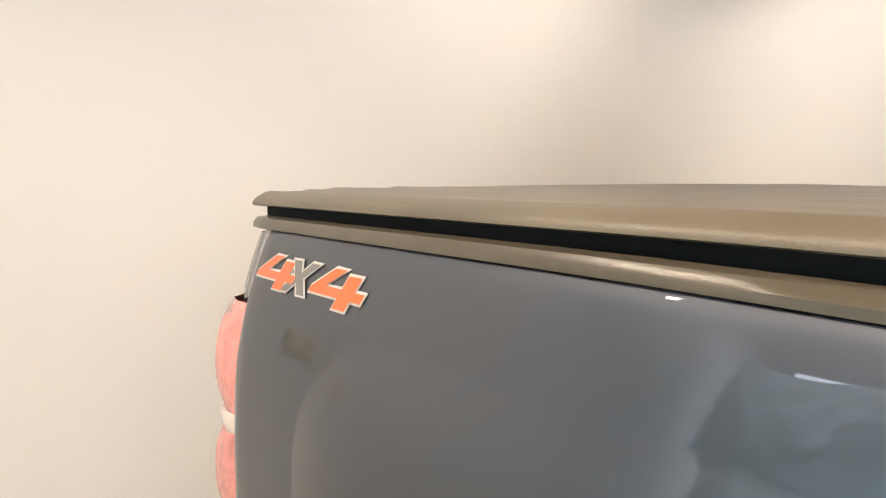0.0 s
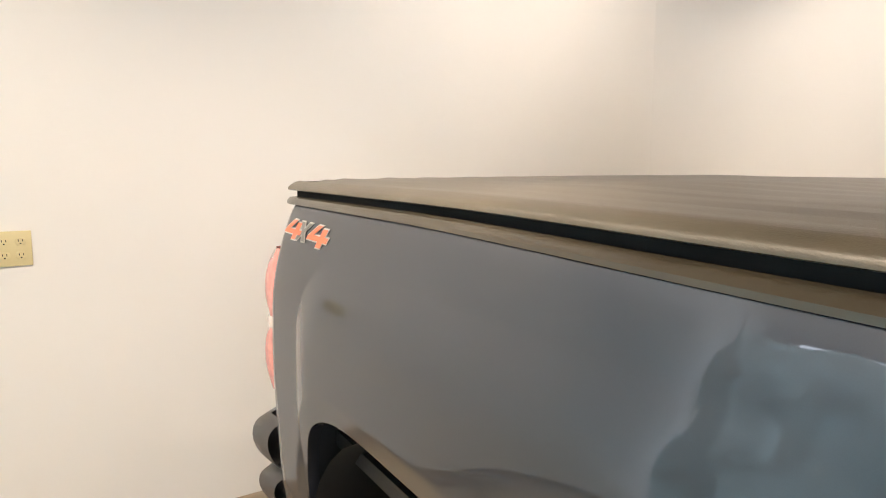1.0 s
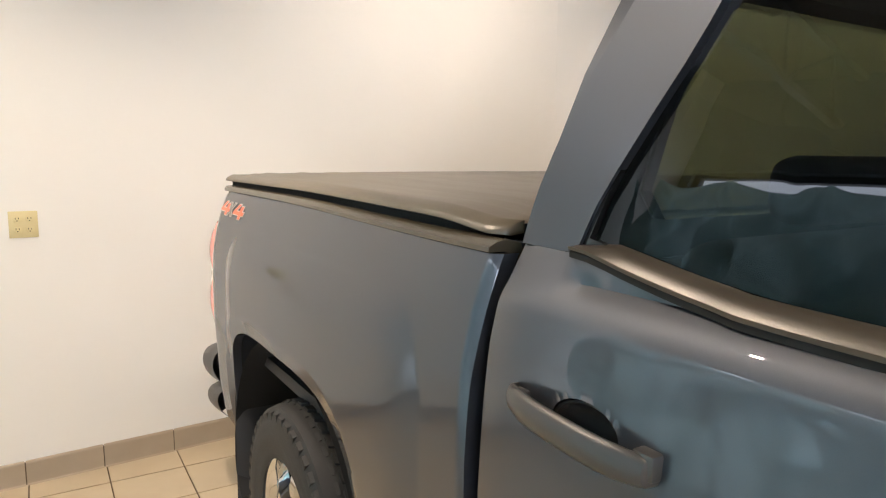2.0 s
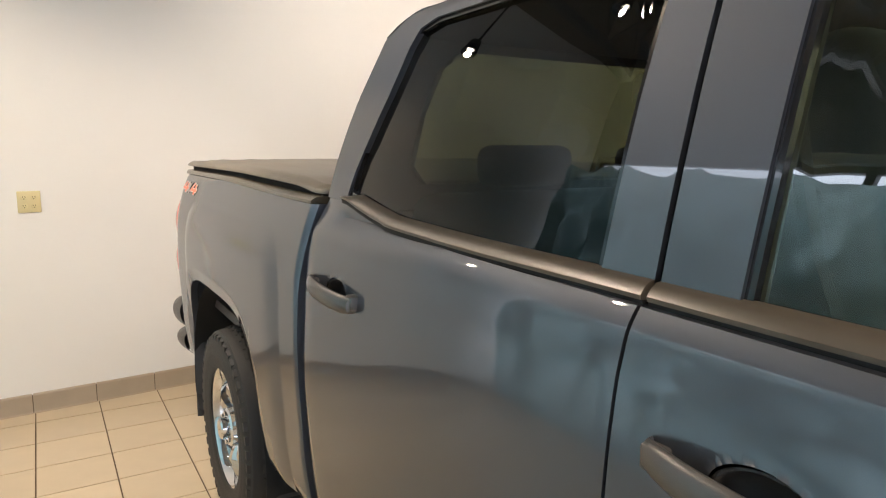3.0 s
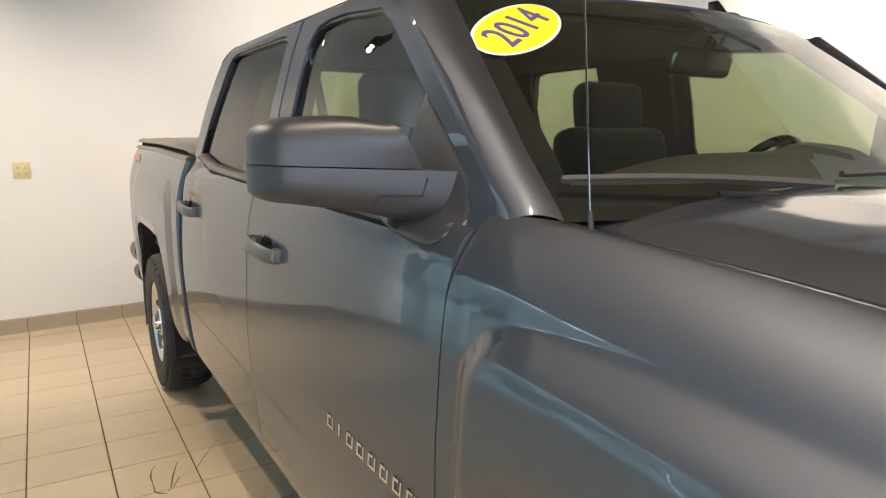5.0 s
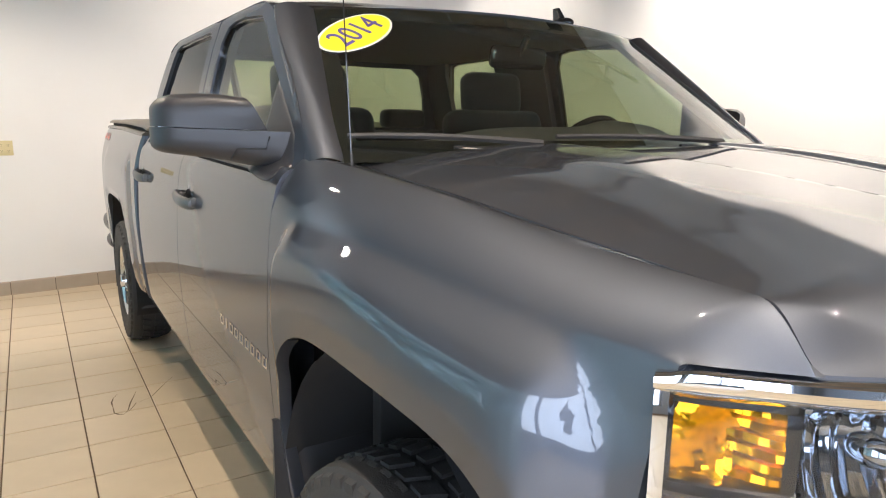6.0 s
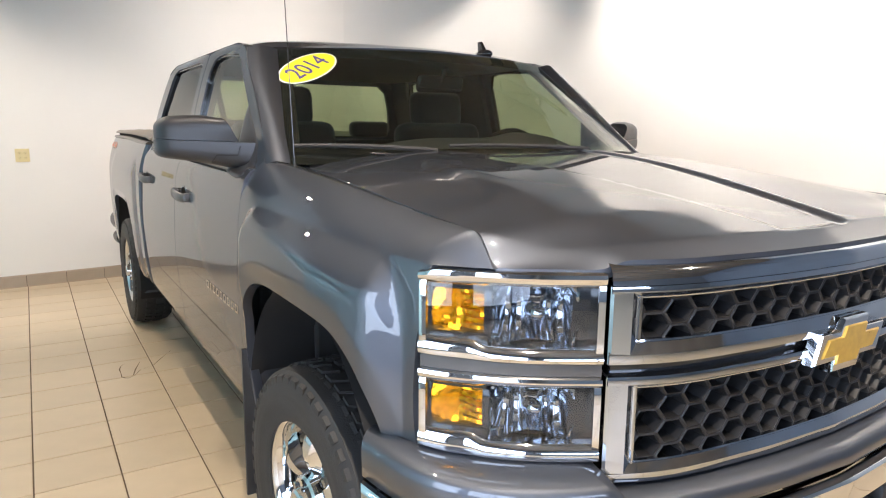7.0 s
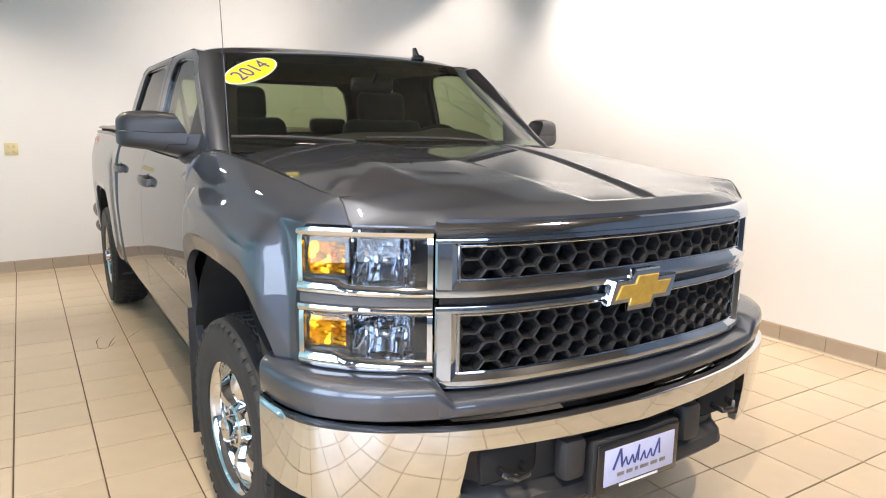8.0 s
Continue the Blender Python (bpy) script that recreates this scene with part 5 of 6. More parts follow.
part("bumper_fascia", bm, PAINT, TRUCK, "painted upper bumper panel", smooth=50)
# chrome bumper with its lower opening
bumper = empty("front_bumper")
bumper.parent = TRUCK
OPEN = 0.60


bm = bmesh.new()
rows = []
ss = span(-1, 1, 80, ((0.44, 0.50, 20), (-0.50, -0.44, 20)))
for s in ss:
    a, sg = abs(s), (1 if s >= 0 else -1)
    bx, by = BUMP_X(a), BUMP_Y(a)
    t = step(OPEN - 0.004, OPEN + 0.03, bx)
    low = (0.626 - 0.010 * (1 - bx / OPEN)) * (1 - t) + (0.425 + 0.05 * step(0.80, 1.0, bx)) * t
    top = 0.690 + 0.016 * step(0.3, 0.8, a)
    row = [Vector((bx * 0.965, by + 0.05, top - 0.004)), Vector((bx * 0.995, by + 0.012, top)), Vector((bx, by, top - 0.008))]
    for k in range(1, 10):
        v = k / 9
        z = top - 0.008 + (low - top + 0.008) * v
        d = 0.03 * ((0.70 - z) / 0.27) ** 2
        row.append(Vector((bx * (1 - d * 0.35), by + d * 0.9, z)))
    row.append(Vector((bx * 0.985, by + 0.06, low + 0.002)))
    rows.append([Vector((sg * p.x, p.y, p.z)) for p in row])
grid(bm, rows)
part("bumper_bar", bm, CHROME, bumper, "mirror chrome bumper bar", smooth=45)
bm = bmesh.new()
rows = []
for x in np.linspace(-0.56, 0.56, 40):
    a = abs(x)
    y = -0.930 + 0.10 * a ** 2 + 0.10 * step(0.45, 0.56, a)
    rows.append([(x, y + 0.02, 0.648), (x, y + 0.055, 0.60), (x, y + 0.055, 0.47), (x, y + 0.01, 0.445), (x, y + 0.0, 0.41), (x, y + 0.04, 0.37), (x, y + 0.16, 0.35)])
grid(bm, rows)
part("lower_valance", bm, PLASTIC, bumper, "black plastic lower bumper insert")
for sx in (-1, 1):
    bm = bmesh.new()
    box(bm, *sorted((sx * 0.36, sx * 0.56)), -0.885, -0.855, 0.505, 0.615, 0.02)
    part("hook_recess", bm, VOID, bumper)
    bm = bmesh.new()
    tube(bm, [(sx * 0.42, -0.88, 0.545), (sx * 0.43, -0.925, 0.535), (sx * 0.47, -0.93, 0.535), (sx * 0.50, -0.91, 0.545), (sx * 0.50, -0.88, 0.55)], 0.011, 8)
    part("tow_hook", bm, GLOSS_BLACK, bumper, "black steel tow hook")
    bm = bmesh.new()
    box(bm, *sorted((sx * 0.215, sx * 0.30)), -0.94, -0.88, 0.47, 0.60, 0.02)
    part("plate_mount_rib", bm, PLASTIC, bumper)
# dealer plate
plate = empty("front_plate")
plate.parent = TRUCK
plate.location = (-0.012, 0, 0.004)
py = -0.950
bm = bmesh.new()
box(bm, -0.185, 0.185, py + 0.004, py + 0.05, 0.395, 0.572, 0.008)
part("plate_bracket", bm, PLASTIC, plate)
bm = bmesh.new()
box(bm, -0.176, 0.176, py - 0.008, py + 0.004, 0.408, 0.566, 0.006)
part("plate_frame", bm, GLOSS_BLACK, plate, "black plate frame")
bm = bmesh.new()
box(bm, -0.152, 0.152, py - 0.0115, py - 0.007, 0.428, 0.545, 0.002)
part("plate_face", bm, PLATE, plate, "pale blue and white dealer plate")
MARKS = [(-0.118, 0.036, 0.062, 0.012), (-0.082, 0.024, 0.030, 0.008), (-0.054, 0.024, 0.030, 0.008), (-0.026, 0.012, 0.056, 0.008), (-0.002, 0.022, 0.030, 0.008), (0.026, 0.024, 0.030, 0.008), (0.056, 0.026, 0.056, 0.009)]
for x, wide, tall, thick in MARKS:
    bm = bmesh.new()
    for a, b in (((0, 0), (0.45 * wide, tall)), ((0.45 * wide, tall), (wide, 0.1 * tall))):
        tube(bm, [(x + a[0] + 0.2 * a[1], py - 0.0125, 0.478 + a[1]), (x + b[0] + 0.2 * b[1], py - 0.0125, 0.478 + b[1])], thick * 0.32, 6)
    part("lettering_mark", bm, NAVY, plate, "slanted dark blue mark of lettering")
x = -0.100
for wide in (0.030, 0.026, 0.014, 0.036, 0.030, 0.026):
    bm = bmesh.new()
    box(bm, x, x + wide, py - 0.0135, py - 0.0115, 0.452, 0.464, 0.0008)
    part("lettering_bar", bm, GREY_DECAL, plate, "grey bar of lettering")
    x += wide + 0.010
bm = bmesh.new()
box(bm, -0.085, 0.085, py - 0.0095, py - 0.0078, 0.4145, 0.4225)
part("frame_lettering_bar", bm, WHITE, plate, "white bar of lettering")

# ---------------------------------------------------------------- mirrors
for sx in (-1, 1):
    mir = empty("wing_mirror")
    mir.parent = TRUCK

    def shell(bm, outline, up):
        """Lofts a half of the housing from its blunt outer tip to its root, up or down from the seam."""
        rows = []
        for t in [0.0, 0.012, 0.035, 0.07, 0.12] + list(np.linspace(0.2, 1, 14)):
            x, seam, edge, ym, rf, rb = outline(t)
            h = edge - seam
            lean = 0.045 if up else 0.0
            rows.append([(sx * (x + lean * v * t * t), ym + q, seam + h * v) for q, v in ((-rf, 0), (-rf, 0.35), (-rf * 0.97, 0.62), (-rf * 0.86, 0.82), (-rf * 0.62, 0.95), (-rf * 0.25, 1.0), (rb * 0.5, 1.0), (rb * 0.9, 0.96), (rb, 0.80), (rb, 0))])
        vs = grid(bm, rows, close=True)
        bm.faces.new(vs[0])
        bm.faces.new(vs[-1][::-1])

    def blunt(t):
        return math.sqrt(min(1, t / 0.13 * (2 - t / 0.13))) if t < 0.13 else 1.0

    def upper(t):
        x = 1.206 - 0.250 * t
        top = 1.486 + 0.046 * math.sqrt(1 - (1 - min(1, t / 0.22)) ** 2) + 0.006 * step(0, 0.5, t) - 0.009 * step(0.6, 1.0, t)
        return x, 1.4525 - 0.008 * t, top, 0.955 - 0.125 * t, 0.020 + 0.062 * blunt(t), 0.012 + 0.043 * blunt(t)

    def lower(t):
        x = 1.208 - 0.312 * t
        low = 1.408 - 0.024 * math.sqrt(1 - (1 - min(1, t / 0.12)) ** 2) - 0.014 * step(0, 0.5, t) - 0.030 * step(0.35, 1.0, t)
        return x, 1.4500 - 0.009 * t, low, 0.955 - 0.165 * t, 0.024 + 0.062 * blunt(t), 0.012 + 0.043 * blunt(t) - 0.01 * t

    bm = bmesh.new()
    shell(bm, upper, True)
    part("upper_shell", bm, MIRROR_SHELL, mir, "dark grey plastic mirror cap", smooth=50)
    bm = bmesh.new()
    shell(bm, lower, False)
    part("lower_shell", bm, MIRROR_SHELL, mir, smooth=50)
    bm = bmesh.new()
    rows = [[(sx * x, y + 0.057, z) for z in (1.405, 1.455, 1.505)] for x, y in ((1.18, 0.944), (1.08, 0.895), (0.98, 0.842))]
    grid(bm, rows)
    part("mirror_glass", bm, CHROME, mir, "silvered mirror glass")
    # line across the arm
    bm = bmesh.new()
    tube(bm, [(sx * 1.045, 0.778, 1.372), (sx * 1.03, 0.770, 1.398), (sx * 0.965, 0.735, 1.398), (sx * 0.957, 0.730, 1.430)], 0.0018, 6)
    part("seam", bm, VOID, mir)
    # sail panel on the door
    bm = bmesh.new()
    loop = [(0.872, 1.590), (0.866, 1.588), (0.836, 1.563), (0.78, 1.519), (0.70, 1.456), (0.668, 1.428), (0.648, 1.385), (0.640, 1.350), (0.650, 1.330), (0.680, 1.320), (0.74, 1.320), (0.82, 1.328), (0.89, 1.338), (0.925, 1.362), (0.910, 1.45), (0.884, 1.566)]
    for _ in range(2):
        loop = [(a[0] + (b[0] - a[0]) * q, a[1] + (b[1] - a[1]) * q) for a, b in zip(loop, loop[1:] + loop[:1]) for q in (0.25, 0.75)]

    def skin(z):
        return CAB_SIDE(z) if z < 1.36 else GREEN(z)
    rows = []
    for k, out in ((1.0, -0.012), (1.0, -0.002), (0.985, 0.003), (0.94, 0.007), (0.80, 0.009), (0.5, 0.010), (0.04, 0.010)):
        ring_pts = []
        for y, z in loop:
            yy, zz = 0.775 + (y - 0.775) * k, 1.42 + (z - 1.42) * k
            ring_pts.append((sx * (skin(zz) + out - 0.010 * step(1.34, 1.42, zz)), yy, zz))
        rows.append(ring_pts)
    grid(bm, rows, close=True)
    part("sail_panel", bm, MIRROR_SHELL, mir, "dark grey triangular mirror foot", smooth=50)

# ---------------------------------------------------------------- wheels
RIMR = 0.240
for sx in (-1, 1):
    for yc in (AX_F, AX_R):
        wh = empty("wheel")
        wh.parent = TRUCK
        cx = 0.880 if yc == AX_F else 0.893
        if yc == AX_F:  # steered a little
            hub = Matrix.Translation((sx * cx, yc, AX_Z))
            wh.matrix_local = hub @ Matrix.Rotation(radians(4.5), 4, "Z") @ hub.inverted()
        bm = bmesh.new()
        prof = [(-0.115, RIMR), (-0.125, RIMR + 0.03), (-0.132, 0.31), (-0.128, 0.365), (-0.112, 0.393), (-0.09, 0.399), (0.09, 0.399), (0.112, 0.393), (0.128, 0.365), (0.134, 0.33), (0.1335, 0.325), (0.135, 0.320), (0.134, 0.295), (0.128, 0.262), (0.1285, 0.257), (0.122, 0.240), (0.112, RIMR + 0.004), (0.105, RIMR)]
        lathe(bm, [(cx + d, r) for d, r in prof], yc, AX_Z, 64, sx)
        part("tyre", bm, RUBBER, wh, "worn black all-terrain tyre", smooth=30)
        bm = bmesh.new()
        n = 46
        for k in range(n):
            a0 = k * math.tau / n
            for d0, d1, r0, lag, wide in ((0.068, 0.130, 0.3985, 0.0, 0.62), (0.012, 0.060, 0.4025, 0.5, 0.62), (-0.060, -0.008, 0.4025, 0.0, 0.62), (-0.130, -0.068, 0.3985, 0.5, 0.62)):
                a = a0 + lag * math.tau / n
                b = a + wide * math.tau / n
                q = 0.35 * math.tau / n * (1 if d0 > 0 else -1) * (0.0 if lag == 0 else 1)
                out = [(d0, a + q), (d1, a), (d1, b), (d0, b + q)]

                def at(d, ang, r):
                    if abs(d) > 0.10:
                        r -= 0.026
                    return (sx * (cx + d), yc + r * math.cos(ang), AX_Z + r * math.sin(ang))
                lo = [bm.verts.new(at(d, g, r0 - 0.016)) for d, g in out]
                up = [bm.verts.new(at(d, g, r0 + 0.005)) for d, g in out]
                bm.faces.new(up)
                for i in range(4):
                    bm.faces.new((lo[i], lo[(i + 1) % 4], up[(i + 1) % 4], up[i]))
        tagged(part("tread", bm, RUBBER, wh, smooth=0), kind="stuff")
        bm = bmesh.new()
        lathe(bm, [(cx + d, r) for d, r in ((0.095, RIMR + 0.012), (0.112, RIMR + 0.016), (0.118, RIMR + 0.010), (0.114, RIMR - 0.002), (0.100, RIMR - 0.012), (0.070, RIMR - 0.020), (-0.05, RIMR - 0.03), (-0.10, RIMR - 0.01))], yc, AX_Z, 64, sx)
        part("rim", bm, CHROME, wh, "chrome wheel rim")
        # pressed disc with six tapered windows between the spokes
        bm = bmesh.new()
        N = 6
        rows = []
        for r in (0.222, 0.206, 0.187, 0.162, 0.138, 0.112, 0.093, 0.075):
            row = []
            for k in range(N * 16):
                a = k * math.tau / (N * 16)
                ph = ((k / 16) % 1) - 0.5
                spoke = 1 - step(0.14, 0.24, abs(ph))
                dish = 0.078 + 0.026 * math.sin(math.pi * min(max((0.222 - r) / 0.147, 0), 1)) * spoke - 0.012 * (1 - spoke)
                row.append((sx * (cx + dish), yc + r * math.cos(a), AX_Z + r * math.sin(a)))
            rows.append(row)
        vs = [[bm.verts.new(p) for p in row] for row in rows]
        for j in range(len(rows) - 1):
            for k in range(N * 16):
                ph = (((k + 0.5) / 16) % 1) - 0.5
                hole = abs(ph) > 0.235 and 1 <= j <= 4
                if not hole:
                    m = (k + 1) % (N * 16)
                    bm.faces.new((vs[j][k], vs[j][m], vs[j + 1][m], vs[j + 1][k]))
        solid(bm, 0.010)
        part("wheel_disc", bm, CHROME, wh, "chrome disc with six windows", smooth=35)
        bm = bmesh.new()
        lathe(bm, [(cx + d, r) for d, r in ((0.060, 0.082), (0.105, 0.078), (0.112, 0.070), (0.112, 0.046), (0.135, 0.043), (0.141, 0.036), (0.142, 0.003))], yc, AX_Z, 24, sx)
        part("hub_cap", bm, CHROME, wh, "chrome hub cap", smooth=30)
        for k in range(6):
            bm = bmesh.new()
            a = (k + 0.5) * math.tau / 6
            c = Vector((sx * (cx + 0.108), yc + 0.060 * math.cos(a), AX_Z + 0.060 * math.sin(a)))
            bmesh.ops.create_cone(bm, cap_ends=True, segments=6, radius1=0.011, radius2=0.010, depth=0.022, matrix=Matrix.Translation(c) @ Matrix.Rotation(radians(90), 4, "Y"))
            part("wheel_nut", bm, CHROME, wh)
        bm = bmesh.new()
        lathe(bm, [(cx - 0.02, 0.165), (cx + 0.0, 0.165), (cx + 0.0, 0.05), (cx - 0.02, 0.05)], yc, AX_Z, 32, sx)
        part("brake_disc", bm, STEEL, wh, "dull grey brake disc")

# ---------------------------------------------------------------- rear bumper
rb = empty("rear_bumper")
rb.parent = TRUCK
bm = bmesh.new()
rows = []
for s in np.linspace(-1, 1, 49):
    a, sg = abs(s), (1 if s >= 0 else -1)
    x = 1.03 * min(1, a * 1.08) if a < 0.92 else 1.023 - 0.02 * (a - 0.92) / 0.08
    y = 5.03 - 0.03 * a ** 2 - (0.16 * ((a - 0.85) / 0.15) ** 1.3 if a > 0.85 else 0)
    prof = []
    for zc, r, out in ((0.672, 0.080, 0.0), (0.520, 0.066, 0.012)):
        for q in np.linspace(78, -78, 11):
            prof.append((1 - (out + 0.055 * (1 - math.cos(radians(q)))), out + 0.075 * (1 - math.cos(radians(q))), zc + r * math.sin(radians(q))))
    rows.append([Vector((sg * x * k, y - d, z)) for k, d, z in prof])
grid(bm, rows)
part("step_bar", bm, GREY_PLASTIC, rb, "dark two-lobed step bumper", smooth=50)

# ---------------------------------------------------------------- wipers, aerials, badge, sticker
for x0, x1, lift in ((-0.36, -0.83, 0.0), (0.36, -0.30, 0.0)):
    wiper = empty("wiper")
    wiper.parent = TRUCK
    bm = bmesh.new()
    pts = [(x0 + (x1 - x0) * t, screen_y(x0 + (x1 - x0) * t, 1.412 + 0.018 * t) - 0.024, 1.420 + 0.018 * math.sin(t * 2)) for t in np.linspace(0, 1, 12)]
    tube(bm, pts, 0.010, 6, 0.7)
    part("wiper_blade", bm, PLASTIC, wiper)
    bm = bmesh.new()
    tube(bm, [(x0 + 0.03, screen_y(x0, 1.385) - 0.045, 1.385), (x0 - 0.06, screen_y(x0, 1.395) - 0.03, 1.402), (x0 - 0.24, screen_y(x0 - 0.24, 1.405) - 0.025, 1.412)], 0.008, 8, 0.6)
    part("wiper_arm", bm, GLOSS_BLACK, wiper)
    bm = bmesh.new()
    box(bm, x0 - 0.01, x0 + 0.06, screen_y(x0, 1.385) - 0.085, screen_y(x0, 1.385) - 0.03, 1.375, 1.41, 0.012)
    part("pivot_cap", bm, PLASTIC, wiper)

mast = empty("mast_aerial")
mast.parent = TRUCK
bm = bmesh.new()
tube(bm, [(-0.868, 0.415, 1.345), (-0.868, 0.415, 1.372)], 0.010, 12, 0.7)
tube(bm, [(-0.868, 0.415, 1.372), (-0.868, 0.418, 1.40)], 0.0045, 8, 0.7)
part("aerial_base", bm, PLASTIC, mast)
bm = bmesh.new()
tube(bm, [(-0.868, 0.418, 1.395), (-0.868, 0.46, 1.85), (-0.868, 0.50, 2.22)], 0.0017, 6, 0.6)
part("aerial_rod", bm, GLOSS_BLACK, mast, "thin black aerial rod")
bm = bmesh.new()
bmesh.ops.create_uvsphere(bm, u_segments=20, v_segments=12, radius=1.0, matrix=Matrix.Translation((0.415, 1.205, 1.868)) @ Matrix.Diagonal((0.027, 0.068, 0.024, 1)))
rows = []
for k in range(9):
    t = k / 8
    y0, y1, half = 1.178 + 0.052 * t, 1.262 + 0.006 * t, 0.010 * (1 - 0.55 * t)
    z = 1.876 + 0.062 * t - (0.004 if k == 8 else 0)
    rows.append([(0.418 + half * math.sin(a) * (0.4 if k == 8 else 1), (y0 + y1) / 2 - (y1 - y0) / 2 * math.cos(a), z) for a in np.linspace(0, math.tau, 17)[:-1]])
vs = grid(bm, rows, close=True)
bm.faces.new(vs[-1])
part("roof_fin_aerial", bm, GLOSS_BLACK, TRUCK, "glossy dark shark-fin aerial", smooth=50)

badge = empty("door_badge")
badge.parent = TRUCK
for k in range(9):
    y = 1.075 - k * 0.0545
    for z0, z1, ya, yb in (((0.854, 0.886, 0.0, 0.007), (0.880, 0.886, 0.007, 0.028), (0.854, 0.860, 0.007, 0.028), (0.854, 0.886, 0.028, 0.034)) if k != 1 else ((0.854, 0.886, 0.010, 0.018),)):
        bm = bmesh.new()
        rows = []
        for yy in (y - ya, y - yb):
            rows.append([(-(door_side(yy, z) + d), yy - (z - z0) * 0.25, z) for z, d in ((z0, 0), (z0, 0.004), (z1, 0.004), (z1, 0))])
        vs = grid(bm, rows)
        bm.faces.new(vs[0])
        bm.faces.new(vs[-1][::-1])
        part("badge_bar", bm, CHROME, badge, smooth=0)

sticker = empty("year_sticker", (0.015, 0, 0))
tagged(sticker, "yellow oval 2014 sticker with white edge on windscreen", "sticker")
SC = (-0.628, 1.727)
TILT = radians(42)


def on_screen(u, v, lift):
    """u along the glass to the other side, v up the slope."""
    slope = math.atan(0.675)
    x, z = SC[0] + u, SC[1] + v * math.sin(slope)
    n = Vector((0, -math.sin(slope), math.cos(slope)))
    return Vector((x, screen_y(x, z) - 0.004 * math.sin(math.pi * (z - 1.375) / 0.455), z)) + n * lift


for name, a, b, lift, mat in (("sticker_edge", 0.168, 0.069, 0.003, WHITE), ("sticker_face", 0.159, 0.0625, 0.0042, YELLOW)):
    bm = bmesh.new()
    rows = []
    tiltang = TILT
    for r in (1, 0.75, 0.5, 0.25, 0.02):
        row = []
        for p in np.linspace(0, math.tau, 49)[:-1]:
            u, v = a * r * math.cos(p), b * r * math.sin(p)
            row.append(on_screen(u * math.cos(tiltang) - v * math.sin(tiltang), u * math.sin(tiltang) + v * math.cos(tiltang), lift))
        rows.append(row)
    grid(bm, rows, close=True)
    part(name, bm, mat, sticker)
m = Matrix.Rotation(TILT, 4, "Z") @ Matrix.Shear("XZ", 4, (0, 0)) @ Matrix.Diagonal((1.18, 1.08, 1, 1))
words("2014", 0.092, VIOLET, "year_lettering", sticker, m, lambda p: on_screen(p.x, p.y, 0.0056 + p.z), offset=0.0, spread=1.0)

# the back of the cab leans forward
for ob in [o for o in TRUCK.children_recursive if o.type == "MESH" and o.name.split(".")[0] in ("roof", "roof_rail", "cab_back", "rear_window", "door_frame")]:
    for v in ob.data.vertices:
        v.co.y -= 0.075 * step(1.42, 1.86, v.co.z) * step(2.50, 2.74, v.co.y)
# the doors close in towards the windscreen
for ob in [o for o in TRUCK.children_recursive if o.type == "MESH" and o.name.split(".")[0] in ("windscreen_pillar", "door_frame", "door_window", "window_seal", "sail_panel")]:
    for v in ob.data.vertices:
        v.co.x -= math.copysign(0.018, v.co.x) * step(1.05, 0.64, v.co.y) * step(1.335, 1.37, v.co.z) * step(0.82, 0.90, abs(v.co.x))
# the glasshouse stands a little further in on the driver's side
for ob in [o for o in TRUCK.children_recursive if o.type == "MESH" and o.name.split(".")[0] in ("windscreen_pillar", "windscreen", "screen_border", "door_frame", "roof", "roof_rail", "door_window", "window_seal", "pillar_lining", "inner_pillar", "sail_panel")]:
    for v in ob.data.vertices:
        if v.co.x > 0.50:
            v.co.x -= 0.075 * step(0.50, 0.84, v.co.x) * step(1.33, 1.40, v.co.z)
# ---------------------------------------------------------------- tiles, piece by piece


def tile_mesh(w, h, name, mat):
    bm = bmesh.new()
    e = 0.004
    rows = []
    for inset, z in ((0, -0.006), (0, -0.0015), (e * 0.4, -0.0004), (e, 0.0)):
        rows.append([(inset, inset, z), (w - inset, inset, z), (w - inset, h - inset, z), (inset, h - inset, z)])
    vs = grid(bm, rows, close=True)
    bm.faces.new(vs[-1])
    bmesh.ops.recalc_face_normals(bm, faces=bm.faces)
    me = bpy.data.meshes.new(name)
    bm.to_mesh(me)
    bm.free()
    me.materials.append(mat)
    return me


whole = tile_mesh(TX - GAP, TY - GAP, "tile", TILE)
far = []
rnd = random.Random(5)
for i in range(-10, 15):
    for j in range(-22, 18):
        x, y = X0 + i * TX + GAP / 2, Y0 + j * TY + GAP / 2
        if x + TX > RIGHT - 0.012 or x < LEFT or y < FRONT or y + TY > back_y(x) - 0.02:
            continue
        near = (-2.35 < x < -0.6 and -0.6 < y) or (0.25 < x and -1.9 < y < 1.3)
        if near:
            ob = new("tile", whole)
            ob.parent = floor
            ob.location = (x, y, rnd.uniform(-0.0006, 0.0006))
            ob.rotation_euler = (rnd.uniform(-0.0012, 0.0012), rnd.uniform(-0.0012, 0.0012), 0)
        else:
            far.append((x, y))
# cut tiles along the walls and the rest of the field, joined
bm = bmesh.new()


def slab(x0, x1, ya0, ya1, yb0, yb1):
    """A tile with a slanting far side."""
    lo = [(x0, ya0, -0.006), (x1, yb0, -0.006), (x1, yb1, -0.006), (x0, ya1, -0.006)]
    up = [(p[0], p[1], 0.0) for p in lo]
    vs = grid(bm, [lo, up], close=True)
    bm.faces.new(vs[1])


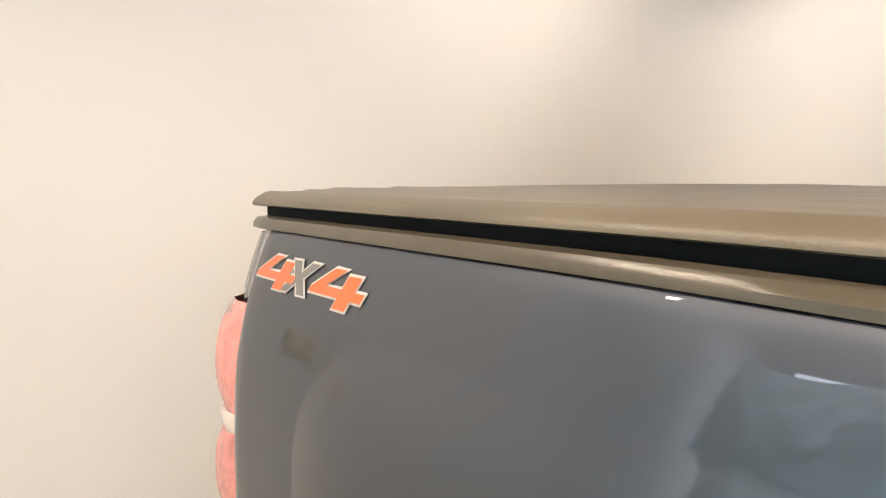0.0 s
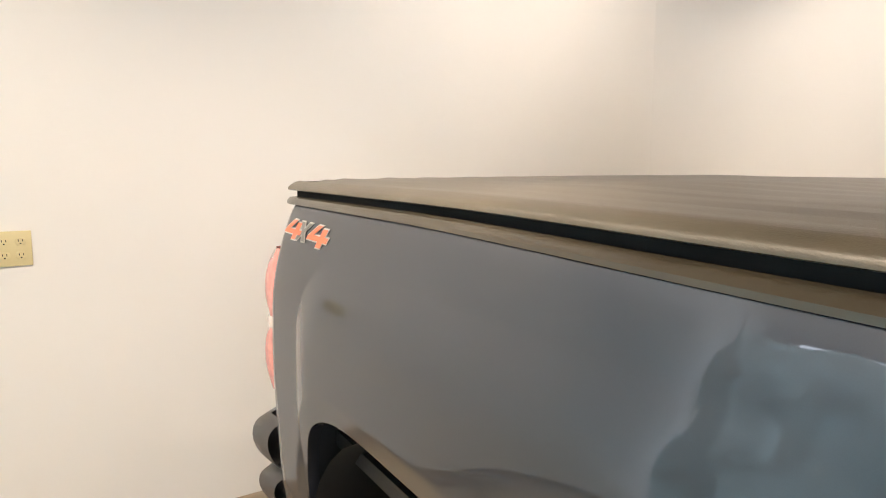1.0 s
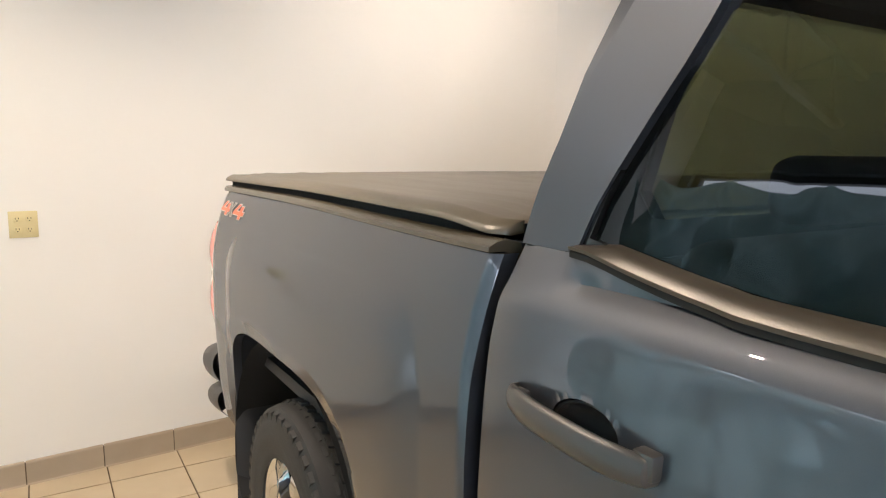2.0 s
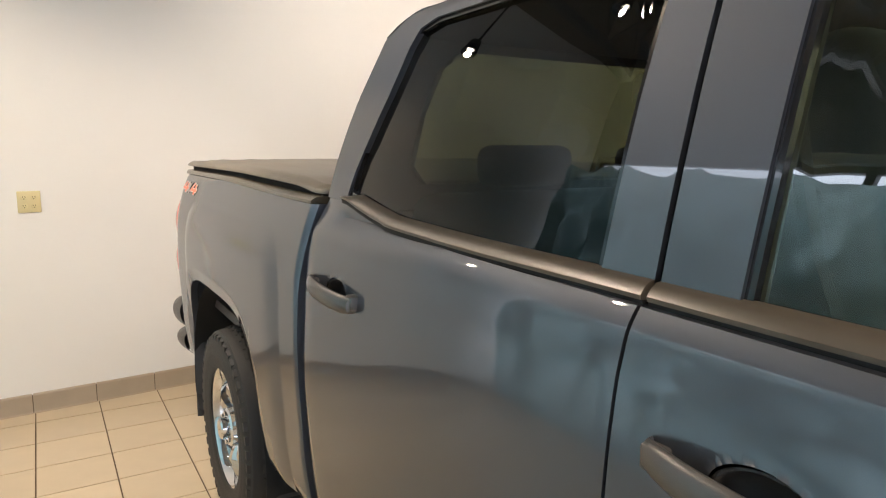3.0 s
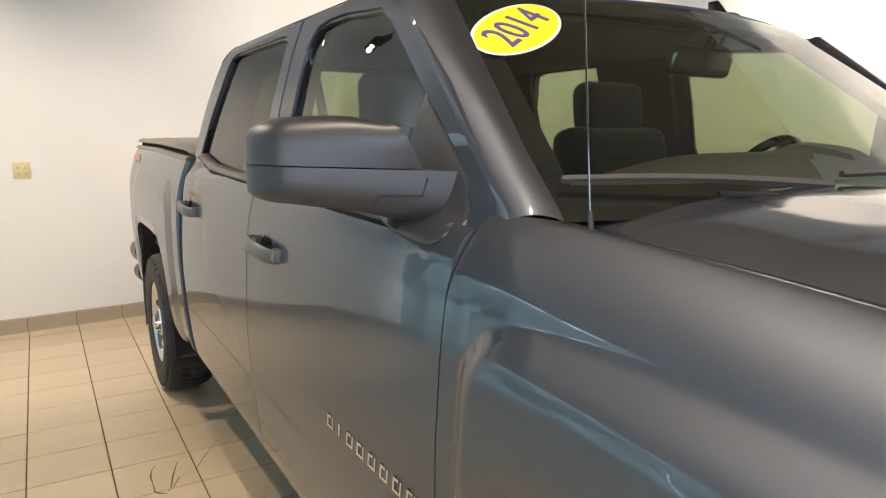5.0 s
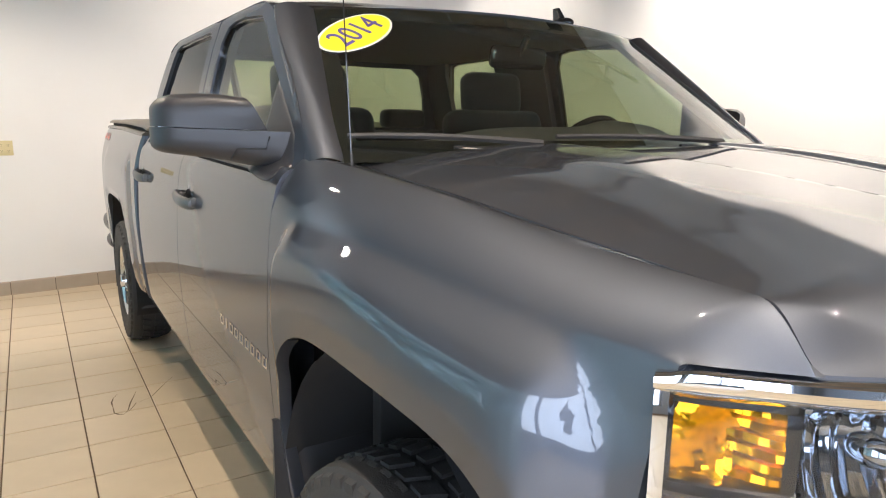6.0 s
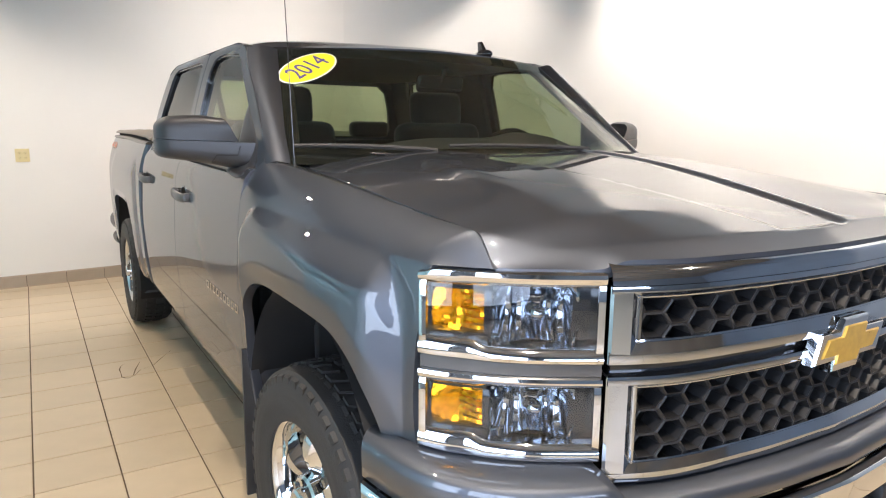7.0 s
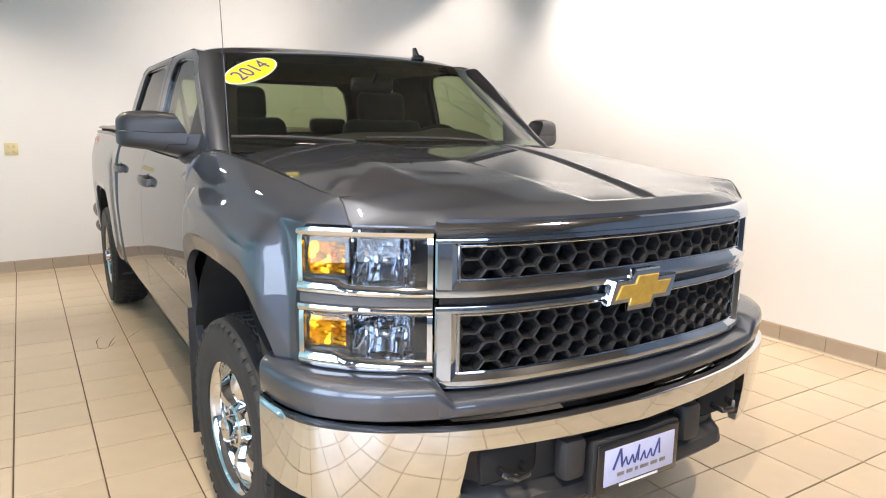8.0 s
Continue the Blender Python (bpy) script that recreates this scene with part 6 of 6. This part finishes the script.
for x, y in far:
    slab(x, x + TX - GAP, y, y + TY - GAP, y, y + TY - GAP)
for i in range(-10, 15):
    x0 = X0 + i * TX + GAP / 2
    x1 = min(x0 + TX - GAP, RIGHT - 0.012)
    if x1 - x0 < 0.02 or x0 < LEFT:
        continue
    for j in range(-22, 20):
        y0 = Y0 + j * TY + GAP / 2
        cut = x0 + TX > RIGHT - 0.012 or y0 + TY > back_y(x0) - 0.02
        ya1, yb1 = min(y0 + TY - GAP, back_y(x0) - 0.012), min(y0 + TY - GAP, back_y(x1) - 0.012)
        if cut and ya1 - y0 > 0.01 and y0 > FRONT:
            slab(x0, x1, y0, ya1, y0, yb1)
tagged(finish("floor_tiles", bm, TILE, floor, smooth=0), kind="stuff")


# tile skirting along both walls
def skirting(name, origin, turn, length, shift):
    ob = empty(name, origin)
    ob.rotation_euler = (0, 0, turn)
    tagged(ob, kind="structure")
    bm = bmesh.new()
    w = TX - 0.005
    prof = [(-0.022, 0.0), (-0.013, 0.006), (-0.0105, 0.016), (-0.010, 0.100), (-0.008, 0.110), (-0.004, 0.1145), (0.0, 0.115)]
    vs = grid(bm, [[(0, y, z) for y, z in prof], [(w, y, z) for y, z in prof]])
    bm.faces.new(vs[0] + [bm.verts.new((0, 0, 0))])
    bm.faces.new(vs[1][::-1] + [bm.verts.new((w, 0, 0))])
    bmesh.ops.recalc_face_normals(bm, faces=bm.faces)
    me = bpy.data.meshes.new("skirting_tile")
    bm.to_mesh(me)
    bm.free()
    me.materials.append(BASE_TILE)
    me.polygons.foreach_set("use_smooth", [True] * len(me.polygons))
    me.set_sharp_from_angle(angle=radians(40))
    n = int(length / TX)
    for k in range(n):
        t = new("tile", me)
        t.parent = ob
        t.location = (k * TX + shift, 0, 0)
    bm = bmesh.new()
    box(bm, 0, n * TX, -0.006, 0.0, 0.0, 0.108)
    part("grout_bed", bm, GROUT, ob, smooth=0)


k0 = X0 - 9 * TX
skirting("baseboard_back", (k0, back_y(k0) - 0.001, 0), LEAN, 3.02 - k0, 0.0025)
skirting("baseboard_right", (RIGHT - 0.001, Y0 + 16 * TY, 0), radians(-90), 11.0, 0.0025)


# cracks across two tiles
def crack(points, w):
    bm = bmesh.new()
    rows = []
    for (x, y), k in zip(points, range(len(points))):
        rows.append([(x - w * (0.4 + 0.6 * (k % 3)), y, 0.0012), (x + w * 0.5, y + w, 0.0012)])
    grid(bm, rows)
    return part("crack", bm, GROUT, floor, "dark hairline crack in floor tile", smooth=0)


crack([(-1.173, 2.857), (-1.20, 2.80), (-1.211, 2.744), (-1.213, 2.68), (-1.214, 2.60), (-1.195, 2.572), (-1.175, 2.56), (-1.15, 2.60), (-1.125, 2.70), (-1.084, 2.839)], 0.004)
crack([(-1.175, 2.56), (-1.14, 2.60), (-1.10, 2.68), (-1.072, 2.697), (-1.023, 2.721), (-0.96, 2.83), (-0.90, 2.93), (-0.873, 2.972)], 0.0035)
